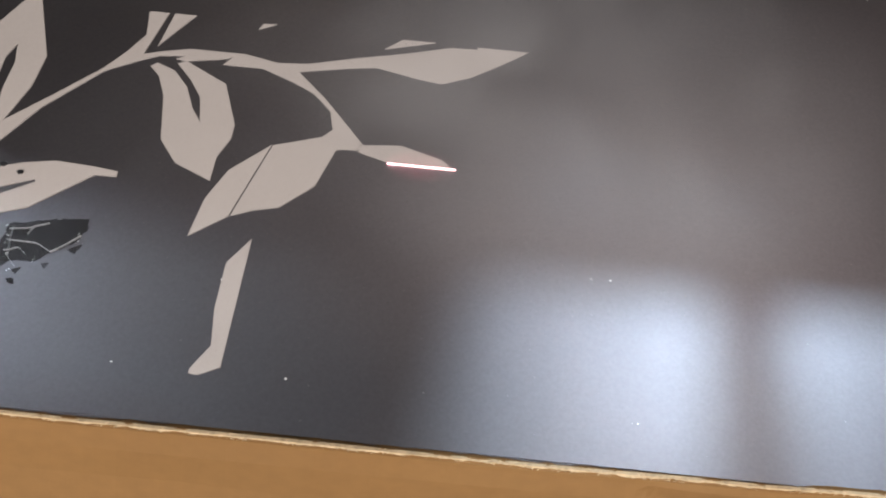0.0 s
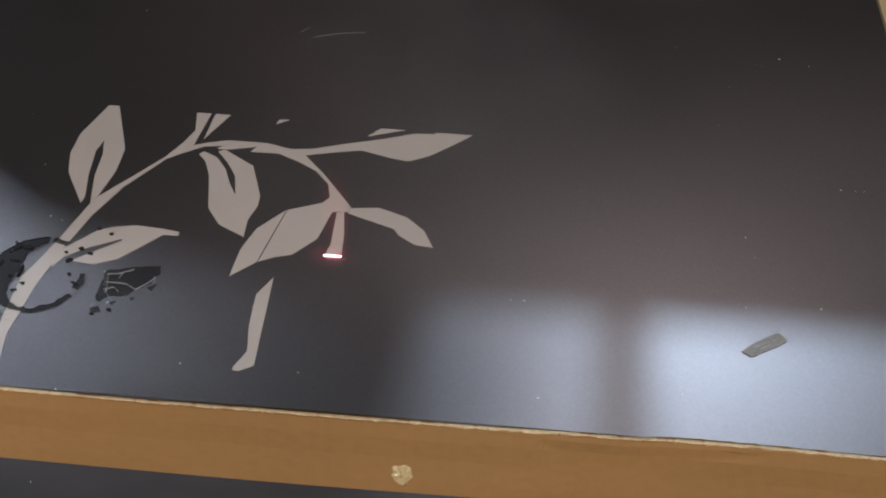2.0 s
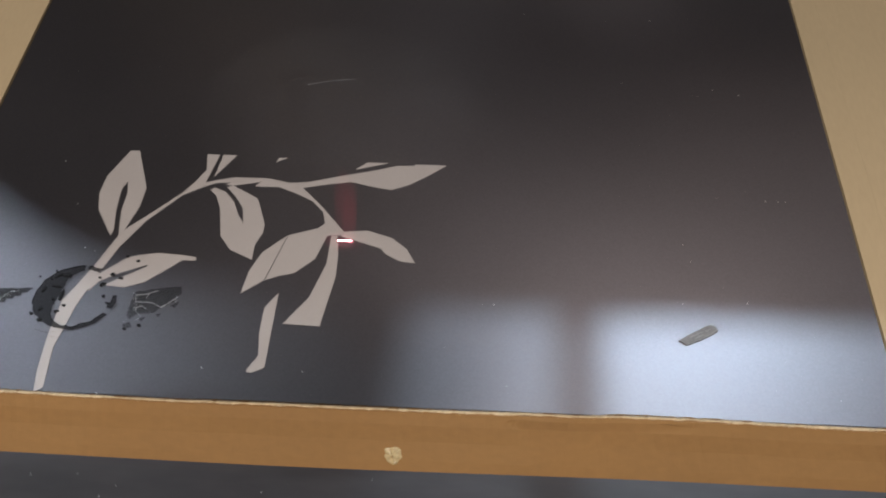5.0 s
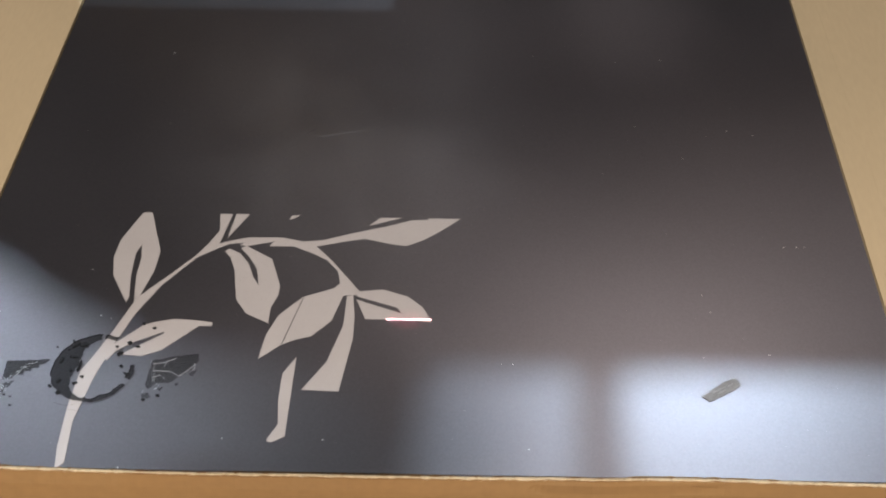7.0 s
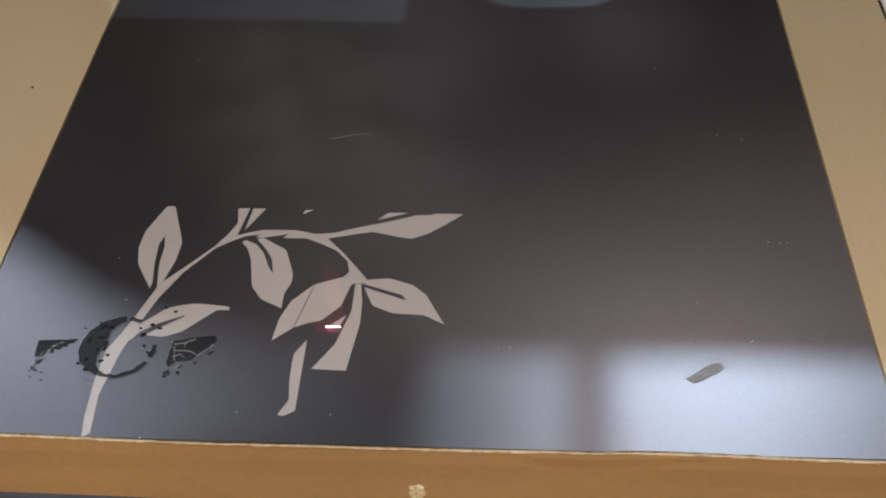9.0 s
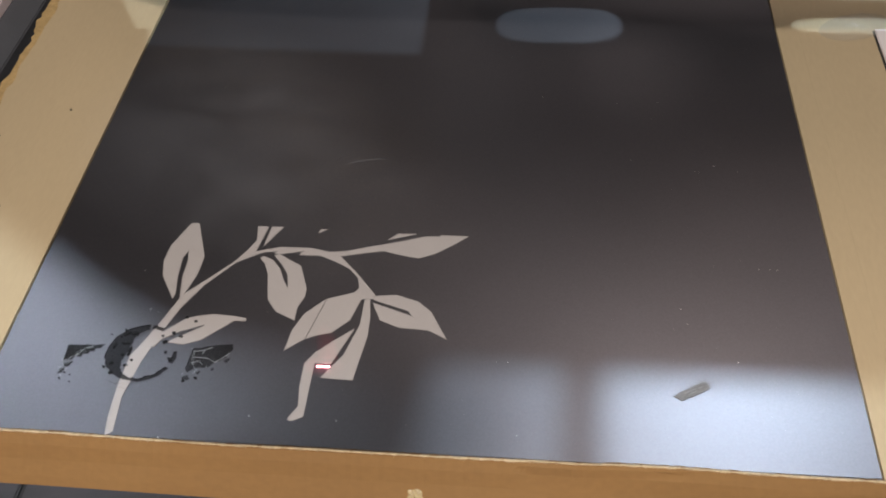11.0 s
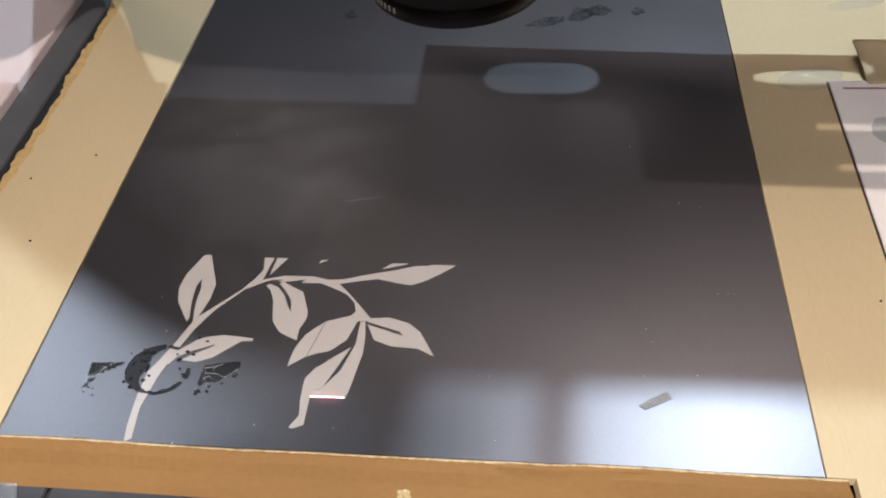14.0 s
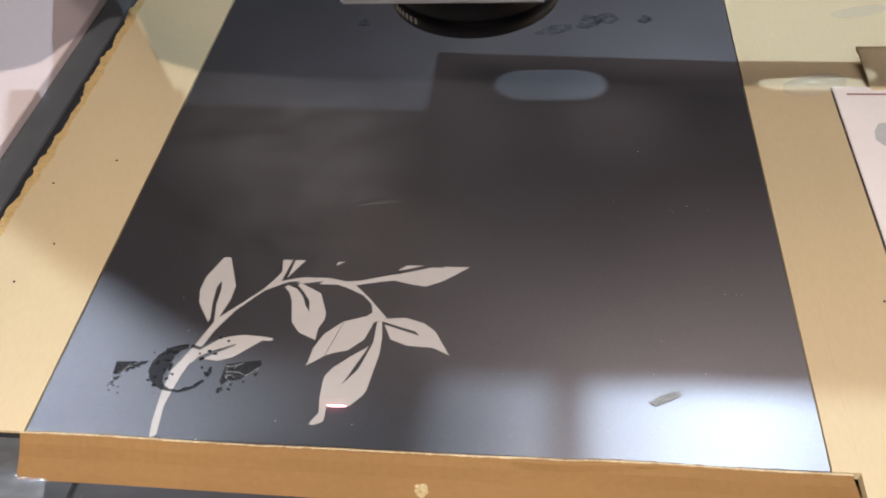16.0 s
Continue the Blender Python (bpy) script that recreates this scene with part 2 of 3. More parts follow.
STALK = mm(-33.3, 133.5, -30, 134, -28, 121, -27.6, 107, -32, 76.3, -51, 77, -40, 93, -33.5, 115)
RIGHT_LOWER = mm(-28, 131.4, -1, 122, 5, 118.5, 13.5, 117.5, 19.5, 107, 8, 113, -10, 114, -22, 118.8)
HANG_UPPER = mm(-36, 112, -50, 77.6, -56.08, 77.2, -56.08, 94.4, -47, 103)
HANG_LOWER = mm(-56.08, 77.18, -50.6, 77.2, -50.9, 76.98, -32, 76.28, -34, 72, -42.5, 62.5, -49, 58.5, -56.08, 60)
SWEEP = [
    (RIGHT_UPPER, [(-3, 140), (0, 129.8), (0.5, 127.6), (1.0, 123), (1.4, 117.5)]),
    (STALK, [(1.4, 124), (1.5, 120), (2, 109), (2.5, 101.9), (3, 95), (4.7, 76)]),
    (RIGHT_LOWER, [(4.8, 132), (5.3, 128.2), (5.5, 126.7), (7, 119), (8.0, 114.5), (8.6, 107)]),
    (HANG_UPPER, [(8.65, 113), (9, 104), (11.5, 83), (12.5, 78), (12.8, 77)]),
    (HANG_LOWER, [(12.8, 77), (13, 76), (14.5, 70.3), (15, 68.3), (16, 63.4)]),
]
STRIPS = []
for outline, when in SWEEP:
    top = max(y for x, y in outline)
    low = min(y for x, y in outline)
    n = 12 if when[0][0] < 0 else 26
    ends = [y / 1000 for t, y in when]
    times = [t for t, y in when]
    for k in range(n):
        a = top - (top - low) * k / n
        b = top - (top - low) * (k + 1) / n
        piece = cut(cut(outline, a, False), b, True) if k else cut(outline, b, True)
        if len(piece) < 3:
            continue
        t = float(np.interp(-(a + b) / 2, [-e for e in ends], times))
        if (a + b) / 2 < ends[-1] and times[-1] >= 16:
            continue
        bm = bmesh.new()
        vs = [bm.verts.new((x, y, 0.0003)) for x, y in piece]
        f = bm.faces.new(vs)
        if f.normal.z < 0:
            f.normal_flip()
        ex = bmesh.ops.extrude_face_region(bm, geom=[f])
        for g in ex["geom"]:
            if isinstance(g, bmesh.types.BMVert):
                g.co.z = -0.0002
        bmesh.ops.triangulate(bm, faces=bm.faces[:])
        bmesh.ops.recalc_face_normals(bm, faces=bm.faces[:])
        bm.transform(PZ)
        STRIPS.append((part("bared_strip", bm, BARE, panel), t))


# ---------------------------------------------------------------- marks on the panel
def blotch(name, outline, label, category, material=STAIN, holes=(), z=0.0005):
    ob = part(name, slab(outline, 0.0, z, holes), material)
    return tagged(ob, label, category)


def ring_mark():
    r = random.Random(4)
    outer, inner = [], []
    for i in range(72):
        a = 2 * math.pi * i / 72
        thick = 0.0021 + 0.0112 * max(0, math.cos(a - math.radians(172))) ** 1.5 + r.uniform(-0.0006, 0.0006)
        R = 0.0222 + r.uniform(-0.0005, 0.0005)
        outer.append((-0.1615 + R * 0.98 * math.cos(a), 0.0880 + R * 0.88 * math.sin(a)))
        inner.append((-0.1615 + (R - thick) * 0.98 * math.cos(a), 0.0880 + (R - thick) * 0.88 * math.sin(a)))
    bm = bmesh.new()
    o = [[bm.verts.new((x, y, z)) for x, y in loop] for loop in (outer, inner) for z in (0.0, 0.0009)]
    gaps = {*range(1, 13), 17, 66, 67}
    for i in range(72):
        j = (i + 1) % 72
        if i in gaps:
            continue
        bm.faces.new((o[1][i], o[1][j], o[3][j], o[3][i]))
        bm.faces.new((o[0][i], o[0][j], o[1][j], o[1][i]))
        bm.faces.new((o[2][j], o[2][i], o[3][i], o[3][j]))
    bmesh.ops.recalc_face_normals(bm, faces=bm.faces[:])
    tagged(part("ring_stain", bm, RING), "black tacky ring of residue on the panel", "stain")


ring_mark()


RESIDUE = mat("dull_dark_residue", (0.022, 0.023, 0.023), 0.62, 0, 0.5, 260, 0.4, 900, 0.15)
RESIDUE.node_tree.nodes["Principled BSDF"].inputs["Alpha"].default_value = 0.5
THIN = mat("thin_dark_residue", (0.03, 0.031, 0.031), 0.55, 0, 0.5, 260, 0.4, 900, 0.2)
THIN.node_tree.nodes["Principled BSDF"].inputs["Alpha"].default_value = 0.34


def rough_edge(outline, amp, seed):
    """Breaks the straight edges of an outline into small uneven steps."""
    r = random.Random(seed)
    out = []
    for (x0, y0), (x1, y1) in zip(outline, outline[1:] + outline[:1]):
        n = max(1, int(math.hypot(x1 - x0, y1 - y0) / 0.0012))
        for k in range(n):
            f = k / n
            out.append((x0 + (x1 - x0) * f + (r.uniform(-amp, amp) if k else 0), y0 + (y1 - y0) * f + (r.uniform(-amp, amp) if k else 0)))
    return out


blotch("tape_residue", rough_edge(mm(-208.5, 91.2, -186, 92.4, -188, 90.2, -191.2, 89.6, -190.6, 87.6, -194, 87.7, -194.3, 85.6, -198, 86, -197.6, 83.2, -202, 83.6, -203, 81.2, -208, 80.6), 0.0003, 3), "torn black tape residue on the panel", "tape residue", RESIDUE)
blotch("tape_residue", rough_edge(mm(-131, 92.3, -120, 95, -107.6, 96.6, -106.8, 93.8, -109, 88.5, -112.6, 85.4, -116.5, 82.8, -119, 80.2, -123, 79.8, -127, 79.2, -130, 76, -132, 78.5, -131.6, 85), 0.0004, 8), "scratched dark tape residue on the panel", "tape residue", THIN)
for pts in (mm(-206, 78.5, -201.5, 79.8, -203.4, 76.4, -206.4, 75.6), mm(-207.5, 74.5, -204.6, 74.9, -205.6, 72.4, -208.2, 71.2), mm(-201.5, 71, -199.8, 71.3, -200.4, 70.3),
            mm(-110.6, 85, -107, 87.2, -108.2, 83.8), mm(-132.6, 72.6, -129.4, 74.2, -127.6, 71.6, -131.6, 70.2), mm(-117, 79.2, -114.8, 79.8, -115.8, 77.8), mm(-125, 76.2, -122.4, 77.4, -123.6, 75)):
    blotch("residue_flake", rough_edge(pts, 0.0002, len(pts)), "loose dark flake of tape residue on the panel", "residue", THIN if pts[0][0] > -0.15 else RESIDUE)
rnd = random.Random(12)
for x, y in ((-0.131, 0.070), (-0.124, 0.0725), (-0.204, 0.072), (-0.206, 0.068), (-0.199, 0.066), (-0.176, 0.1035), (-0.184, 0.100), (-0.147, 0.089), (-0.152, 0.1005), (-0.146, 0.103), (-0.141, 0.1005),
             (-0.150, 0.0955), (-0.168, 0.079), (-0.166, 0.0825), (-0.141, 0.1145)):
    s = rnd.uniform(0.0006, 0.0015)
    blotch("residue_crumb", [(x + s * rnd.uniform(0.5, 1.2) * math.cos(a * 0.9), y + 0.7 * s * rnd.uniform(0.5, 1.2) * math.sin(a * 0.9)) for a in range(7)], "small black crumb of residue on the panel", "residue", z=0.0008)
# lumps in the ring: offset from its middle, half length, half width and turn
LUMPS = ((-8.7, 13.4, 2.2, 1.1, 10), (-15.8, 10.6, 0.6, 0.5, 0), (-12, 6, 2.4, 0.5, -5), (-7.6, 0.5, 0.6, 3.6, -6), (-11.4, -1.8, 0.8, 0.6, 20), (-20, -11, 0.9, 0.6, 0), (-14.7, -14.6, 1.3, 1.0, 30), (-7.6, -9.4, 1.2, 0.7, 20),
         (-5, -5.5, 0.6, 0.4, 0), (12.5, 8.5, 1.9, 0.7, 8), (18.5, -3.7, 1.9, 0.7, -15), (27, 23.8, 1.2, 0.6, 10), (-13, 13, 3.0, 0.8, 38), (-18, 4, 0.8, 2.0, -15), (-16, -8, 1.4, 0.6, 40))
for k, (x, y, a, b, turn) in enumerate(LUMPS):
    rl = random.Random(k)
    c, d = math.cos(math.radians(turn)), math.sin(math.radians(turn))
    loop = []
    for i in range(11):
        w = 2 * math.pi * i / 11
        f = rl.uniform(0.65, 1.15)
        px, py = a * f * math.cos(w), b * f * math.sin(w)
        loop.append(((-161.5 + x + px * c - py * d) / 1000, (88 + y + px * d + py * c) / 1000))
    blotch("residue_lump", loop, "black lump of tacky residue in the ring stain", "residue", z=0.0013)


def hairline(pts, width, label, material, z):
    """A thin bent line through the given places on the panel."""
    line = []
    for (x0, y0), (x1, y1) in zip(pts, pts[1:]):
        for k in range(4):
            f = k / 4
            line.append((x0 + (x1 - x0) * f + 0.0003 * noise.noise(Vector((x0 * 900 + k, y0 * 900, 2))), y0 + (y1 - y0) * f + 0.0003 * noise.noise(Vector((x0 * 900, y0 * 900 + k, 5)))))
    line.append(pts[-1])
    blotch("scratch", [(x, y) for x, y in line] + [(x + 0.3 * width, y - width) for x, y in line[::-1]], label, "scratch", material, z=z)


for pts in (mm(-130.5, 90.6, -124, 91.6, -119, 94), mm(-130, 86.6, -121, 86.4, -115.5, 83.8, -112, 86.5, -108, 90.5), mm(-129.6, 91.5, -129, 86.8, -127.6, 80.6, -124.5, 77.6), mm(-129.5, 82.6, -125.5, 84.2, -122.6, 82), mm(-123, 92.6, -124.4, 89)):
    hairline(pts, 0.00014, "thin pale crack through the tape residue", SCRATCH, 0.0008)
for pts in (mm(-177, 68, -171, 66.4, -166, 67), mm(-169, 64.4, -163, 63.4), mm(-63, 251, -48, 255, -36, 256.5), mm(-71, 254, -66, 258)):
    hairline(pts, 0.00009, "faint pale scratch on the panel", FAINT, 0.0004)

GLINT = mat("glinting_residue_flake", (0.62, 0.62, 0.62), 0.3, 0.3, 0.2, 300, 0, 600, 0.6)
rq = random.Random(17)
bm = bmesh.new()


def glint(x, y, s):
    vs = [bm.verts.new((x + rq.uniform(-s, s), y + rq.uniform(-s, s), 0.0006 + (0.0 if k < 3 else s * 0.7))) for k in range(4)]
    for tri in ((0, 1, 2), (0, 3, 1), (1, 3, 2), (0, 2, 3)):
        bm.faces.new([vs[k] for k in tri])


for (x0, y0), (x1, y1), n in (((-193, 91), (-198, 87), 26), ((-198, 88), (-203, 82), 46), ((-203, 83), (-208, 80), 22), ((-205, 79), (-207, 75), 16), ((-204.5, 76.5), (-206.6, 70.3), 18)):
    for k in range(n):
        f = rq.random()
        glint((x0 + (x1 - x0) * f + rq.uniform(-1.8, 1.8)) / 1000, (y0 + (y1 - y0) * f + rq.uniform(-1.1, 1.1)) / 1000, rq.uniform(0.00015, 0.00042))
for x, y, n in ((-131, 92, 5), (-130.4, 88.6, 6), (-129.6, 84.6, 6), (-128.6, 80.8, 8), (-119.5, 80.4, 5), (-109, 88, 6), (-108.5, 90, 4), (-132, 74.6, 6), (-126, 76.5, 5)):
    for k in range(n):
        glint((x + rq.uniform(-0.8, 0.8)) / 1000, (y + rq.uniform(-0.9, 0.9)) / 1000, rq.uniform(0.00012, 0.0004))
tagged(part("residue_glitter", bm, GLINT), "tiny glinting flakes in the tape residue", "residue", kind="stuff")
scrap = part("tape_scrap", slab(rough_edge(mm(148.6, 75.9, 150.6, 74.9, 152.2, 73.4, 154.4, 74.0, 160.5, 77.4, 166.2, 80.6, 169.0, 82.6, 168.2, 84.2, 167.4, 85.4, 166.4, 86.6, 164, 85.8, 157, 81.6, 151.4, 78.0), 0.00025, 9), 0.0, 0.0005), TAPE)
tagged(scrap, "small torn grey tape scrap with worn streaks on the panel", "tape")
for pts in (mm(154.5, 77.6, 158, 79.6, 161.5, 81.4, 161.2, 81.9, 157.6, 80.3, 154, 78.2), mm(157, 77.4, 161, 79.6, 160.8, 80.0, 156.6, 77.8), mm(162.5, 81.6, 165.2, 83.2, 165, 83.7, 162.2, 82.2)):
    part("streak", slab(rough_edge(pts, 0.0002, 4), 0.0004, 0.0006), STREAK, scrap)
for pts in (mm(66, 494, 84, 508, 104, 510, 102, 500, 84, 492), mm(106, 503, 114, 526, 126, 524, 134, 512, 118, 502), mm(120, 520, 134, 530, 150, 522, 142, 511, 128, 510), mm(164, 514, 172, 526, 180, 518, 172, 511), mm(-110, 512, -104, 524, -98, 512, -104, 508)):
    blotch("grease_smear", rough_edge(pts, 0.0011, 5), "dark greasy smear on the panel", "stain", FLAKED)

SPECKS = mm(72, 324, 126, 318, 155, 320, 133, 260, 175, 251, 178, 250, 188, 256, 203, 252, 159, 233, 206, 168, 213, 168, 217, 168, 160, 125, 157, 136, 186, 100, 153, 98, 50, 93, 56, 93,
            -171, 330, -211, 257, -179, 150, -37, 50, -135, 34, -87, 50, 63, 47, -160, 118, -166, 120, -62, 80)
r2 = random.Random(7)
for i, (x, y) in enumerate(SPECKS):
    s = r2.uniform(0.00016, 0.00042)
    bm = bmesh.new()
    bmesh.ops.create_icosphere(bm, subdivisions=1, radius=s)
    for v in bm.verts:
        v.co = Vector((v.co.x * r2.uniform(0.8, 1.7), v.co.y * r2.uniform(0.7, 1.2), v.co.z * 0.4 + s * 0.4))
    ob = part("dust_speck", bm, DUST)
    ob.location = (x, y, 0)
    tagged(ob, "white speck of dust on the dark panel", "dust", "dust on the panel")


bm = bmesh.new()
for i in range(420):
    x, y = r2.uniform(-0.248, 0.248), 0.036 + 0.56 * r2.random()
    s, long = r2.uniform(0.00008, 0.00022), r2.choice((1, 1, 1, 3))
    a = r2.uniform(0, math.pi)
    vs = []
    for k in range(4):
        px, py = r2.uniform(-s, s) * long, r2.uniform(-s, s)
        vs.append(bm.verts.new((x + px * math.cos(a) - py * math.sin(a), y + px * math.sin(a) + py * math.cos(a), 0.00005 if k < 3 else 0.0002)))
    for tri in ((0, 1, 2), (0, 3, 1), (1, 3, 2), (0, 2, 3)):
        bm.faces.new([vs[k] for k in tri])
tagged(part("fine_dust", bm, mat("pale_grey_dust", (0.34, 0.33, 0.33), 0.7, 0, 0.2, 300)), "fine pale dust and lint on the dark panel", "dust", kind="stuff")


# ---------------------------------------------------------------- cardboard packaging
tray = part("packing_tray", box(-0.335, 0.50, 0.05, 0.76, FLOOR_Z, -0.0065, 0.001), TRAY)
tagged(tray, "flat black-shaded packing tray under the panel", "packaging")

left = thing("cardboard_sheet", "brown corrugated cardboard sheet with one torn edge", "cardboard", at=(-0.3, 0.4, -0.0065))
inv = Matrix.Translation((0.3, -0.4, 0.0065))
edge = [(-0.2495 - 0.0012, 0.033), (-0.2512, 0.76)]
bm = slab(edge + jag(-0.352, -0.346, 0.76, 0.33, 60, 0.0016, 2) + jag(-0.346, -0.352, 0.325, 0.035, 44, 0.0016, 5), -0.0012, 0.0008, (), inv)
part("liner", bm, CARD, left)
bm = slab([(-0.2535, 0.036), (-0.2535, 0.755)] + jag(-0.364, -0.355, 0.755, 0.33, 90, 0.0022, 6) + jag(-0.355, -0.366, 0.325, 0.036, 60, 0.0022, 9), -0.0065, -0.0013, (), inv)
part("torn_core", bm, CARD_CORE, left, "torn fluted cardboard core")

right = thing("cardboard_sheet", "brown corrugated cardboard sheet with a crease along its edge", "cardboard", at=(0.35, 0.4, -0.0065))
inv = Matrix.Translation((-0.35, -0.4, 0.0065))
bm = box(0.2506, 0.26648, 0.0332, 0.76, -0.0065, 0.00078, 0.00004)
b2 = box(0.2665, 0.52, -0.02, 0.76, -0.0065, 0.0008, 0.00004)
for b in (bm, b2):
    b.transform(inv)
part("folded_rim", bm, CARD, right)
part("liner", b2, CARD, right)

# front side of the box, its upper rim cut unevenly
front = thing("box_front_side", "golden brown cardboard box side with a frayed upper edge", "cardboard box side", at=(0, 0.02, FLOOR_Z))


def dip(f):
    """A shallow crushed place in the upper rim."""
    return 0.0011 * math.exp(-((f - 0.68) / 0.025) ** 2) + 0.0004 * math.exp(-((f - 0.31) / 0.012) ** 2)


bm = bmesh.new()
N = 170
rf = random.Random(21)
cols = []
for i in range(N + 1):
    f = i / N
    x = -0.252 + f * 0.5138
    top = 0.0012 + 0.0006 * math.sin(f * 19) + rf.uniform(-0.0003, 0.0003) - dip(f)
    yy = 0.0297 + 0.0006 * math.sin(f * 9 + 1)
    foot = x + (f - 0.5) * (0.022 if f > 0.5 else 0.007)
    fold = min(1.0, max(0.0, (f - 0.615) / 0.03)) * min(1.0, max(0.0, (0.79 - f) / 0.12))
    wave = 0.0005 * noise.noise(Vector((x * 22, 3, 1))) + 0.0003 * noise.noise(Vector((x * 70, 1, 7)))
    cols.append([bm.verts.new(p) for p in ((foot, yy - 0.0185, FLOOR_Z), (foot, yy - 0.0150 + wave, FLOOR_Z + 0.0045), ((x + foot) / 2, yy - 0.0085 + wave, (FLOOR_Z + top) / 2), (x, yy - 0.0034 + 0.0006 * fold, top - 0.0047 - 0.001 * fold),
                                           (x, yy - 0.0013 + 0.0056 * fold, top - 0.0024 - 0.0006 * fold), (x, yy - 0.0009 * fold, top - 0.0010), (x, yy + 0.0008, top), (x, yy + 0.0028, top - 0.0002), (x, yy + 0.0050, top - 0.0024), (foot, yy - 0.0125, FLOOR_Z))])
for a, b in zip(cols, cols[1:]):
    for k in range(len(a)):
        m = (k + 1) % len(a)
        bm.faces.new((a[k], b[k], b[m], a[m]))
bm.faces.new(cols[0])
bm.faces.new(cols[-1][::-1])
bmesh.ops.recalc_face_normals(bm, faces=bm.faces[:])
bm.transform(Matrix.Translation((0, -0.02, -FLOOR_Z)))
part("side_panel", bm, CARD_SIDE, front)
bm = bmesh.new()
prev = None
for i in range(521):
    f = i / 520
    x = -0.252 + f * 0.5138
    top = 0.0014 + 0.0006 * math.sin(f * 19) - dip(f)
    yy = 0.0297 + 0.0006 * math.sin(f * 9 + 1)
    w = 0.0010 + 0.0005 * noise.noise(Vector((x * 90, 0, 1))) + rf.uniform(-0.0002, 0.0002)
    row = [bm.verts.new((x, yy + 0.0026 - w, top - 0.0003)), bm.verts.new((x, yy + 0.0019, top + 0.0002 + rf.uniform(-0.0001, 0.0001))), bm.verts.new((x, yy + 0.0030, top - 0.0004))]
    if prev:
        for k in range(2):
            bm.faces.new((prev[k], row[k], row[k + 1], prev[k + 1]))
    prev = row
bm.transform(Matrix.Translation((0, -0.02, -FLOOR_Z)))
part("cut_edge", bm, CARD_FUZZ, front, "pale cut paper edge")
bm = bmesh.new()
for i in range(3200):
    x = rf.uniform(-0.251, 0.258)
    f = (x + 0.252) / 0.5138
    top = 0.0012 + 0.0006 * math.sin(f * 19) - dip(f)
    yy = 0.0297 + 0.0006 * math.sin(f * 9 + 1) + rf.uniform(0.0012, 0.0028)
    s = rf.uniform(0.0001, 0.0004)
    vs = [bm.verts.new((x + rf.uniform(-s, s) * 1.6, yy + rf.uniform(-s, s) * 0.7, top + rf.uniform(-0.0003, 0.0003))) for _ in range(4)]
    for tri in ((0, 1, 2), (0, 3, 1), (1, 3, 2), (0, 2, 3)):
        bm.faces.new([vs[k] for k in tri])
bm.transform(Matrix.Translation((0, -0.02, -FLOOR_Z)))
part("frayed_edge", bm, CARD_FUZZ, front, "pale frayed paper fibres")["kind"] = "stuff"
def glue_blob(cx, cz, radius, high, seed):
    """A lumpy drop of dried glue on the sloping front side."""
    bm = bmesh.new()
    rings, steps = 9, 32
    rows = []
    for i in range(1, rings + 1):
        row = []
        for k in range(steps):
            a = 2 * math.pi * k / steps
            r = i / rings
            reach = radius * (1 + 0.30 * noise.noise(Vector((1.6 * math.cos(a), 1.6 * math.sin(a), seed))) + 0.12 * math.sin(5 * a + seed))
            u, v = r * reach * math.cos(a), r * reach * math.sin(a)
            lump = 0.55 + 0.9 * noise.noise(Vector((u * 420, v * 420, seed))) + 0.5 * noise.noise(Vector((u * 1100, v * 1100, seed)))
            h = high * max(0.0, lump) * (1 - r ** 3) - 0.0001
            row.append(bm.verts.new((cx + u, -0.0040 + 0.6 * v - 0.8 * h, cz + 0.8 * v + 0.6 * h)))
        rows.append(row)
    bm.faces.new(rows[0])
    for p, q in zip(rows, rows[1:]):
        for k in range(steps):
            m = (k + 1) % steps
            bm.faces.new((p[k], q[k], q[m], p[m]))
    bmesh.ops.recalc_face_normals(bm, faces=bm.faces[:])
    return bm


part("glue_blob", glue_blob(0.0095, 0.0065, 0.0046, 0.0022, 3), GLUE, front, "shiny dried amber glue blob", True)
part("glue_blob", glue_blob(0.0025, 0.0049, 0.0026, 0.0007, 8), GLUE, front, "thin smear of dried glue", True)

# ---------------------------------------------------------------- beside the panel
pale = thing("pale_board", "pale pink board with dark edges on the floor", "board", at=(-0.57, 0.6, FLOOR_Z))
inv = Matrix.Translation((0.57, -0.6, -FLOOR_Z))
bm = box(-0.76, -0.372, 0.05, 1.2, FLOOR_Z, -0.010, 0.001)
bm.transform(inv)
part("core", bm, BOARD_EDGE, pale)
bm = box(-0.76, -0.402, 0.05, 1.2, -0.010, 0.0, 0.0008)
bm.transform(inv)
part("face", bm, PINK, pale)

sheets = thing("paper_stack", "small stack of white printed paper on the cardboard", "paper", at=(0.44, 0.28, 0.0014))
for k in range(4):
    bm = box(-0.116 - 0.0012 * (k % 2), 0.11, -0.15, 0.124 - 0.001 * (k % 3), 0.0006 * k, 0.0006 * k + 0.0005)
    part("sheet", bm, PAPER, sheets)
part("print_line", box(-0.108, 0.1, 0.1125, 0.1145, 0.0024, 0.00245), PRINT_RED, sheets)
part("print_shape", slab([(-0.098 + 0.03 * (1 + math.cos(a * 0.4)) * (1 + 0.2 * math.sin(a * 1.7)), 0.055 + 0.022 * math.sin(a * 0.4) * (1 + 0.3 * math.cos(a))) for a in range(15)], 0.0024, 0.00245), PRINT, sheets, "grey printed picture")
# black cover; its jutting rim also stands in for the stack's edge shadow
part("cover", box(-0.1184, 0.11, -0.152, 0.1255, -0.0006, -0.0001), TRAY, sheets, "black cover under the paper, its rim doubling as edge shadow")


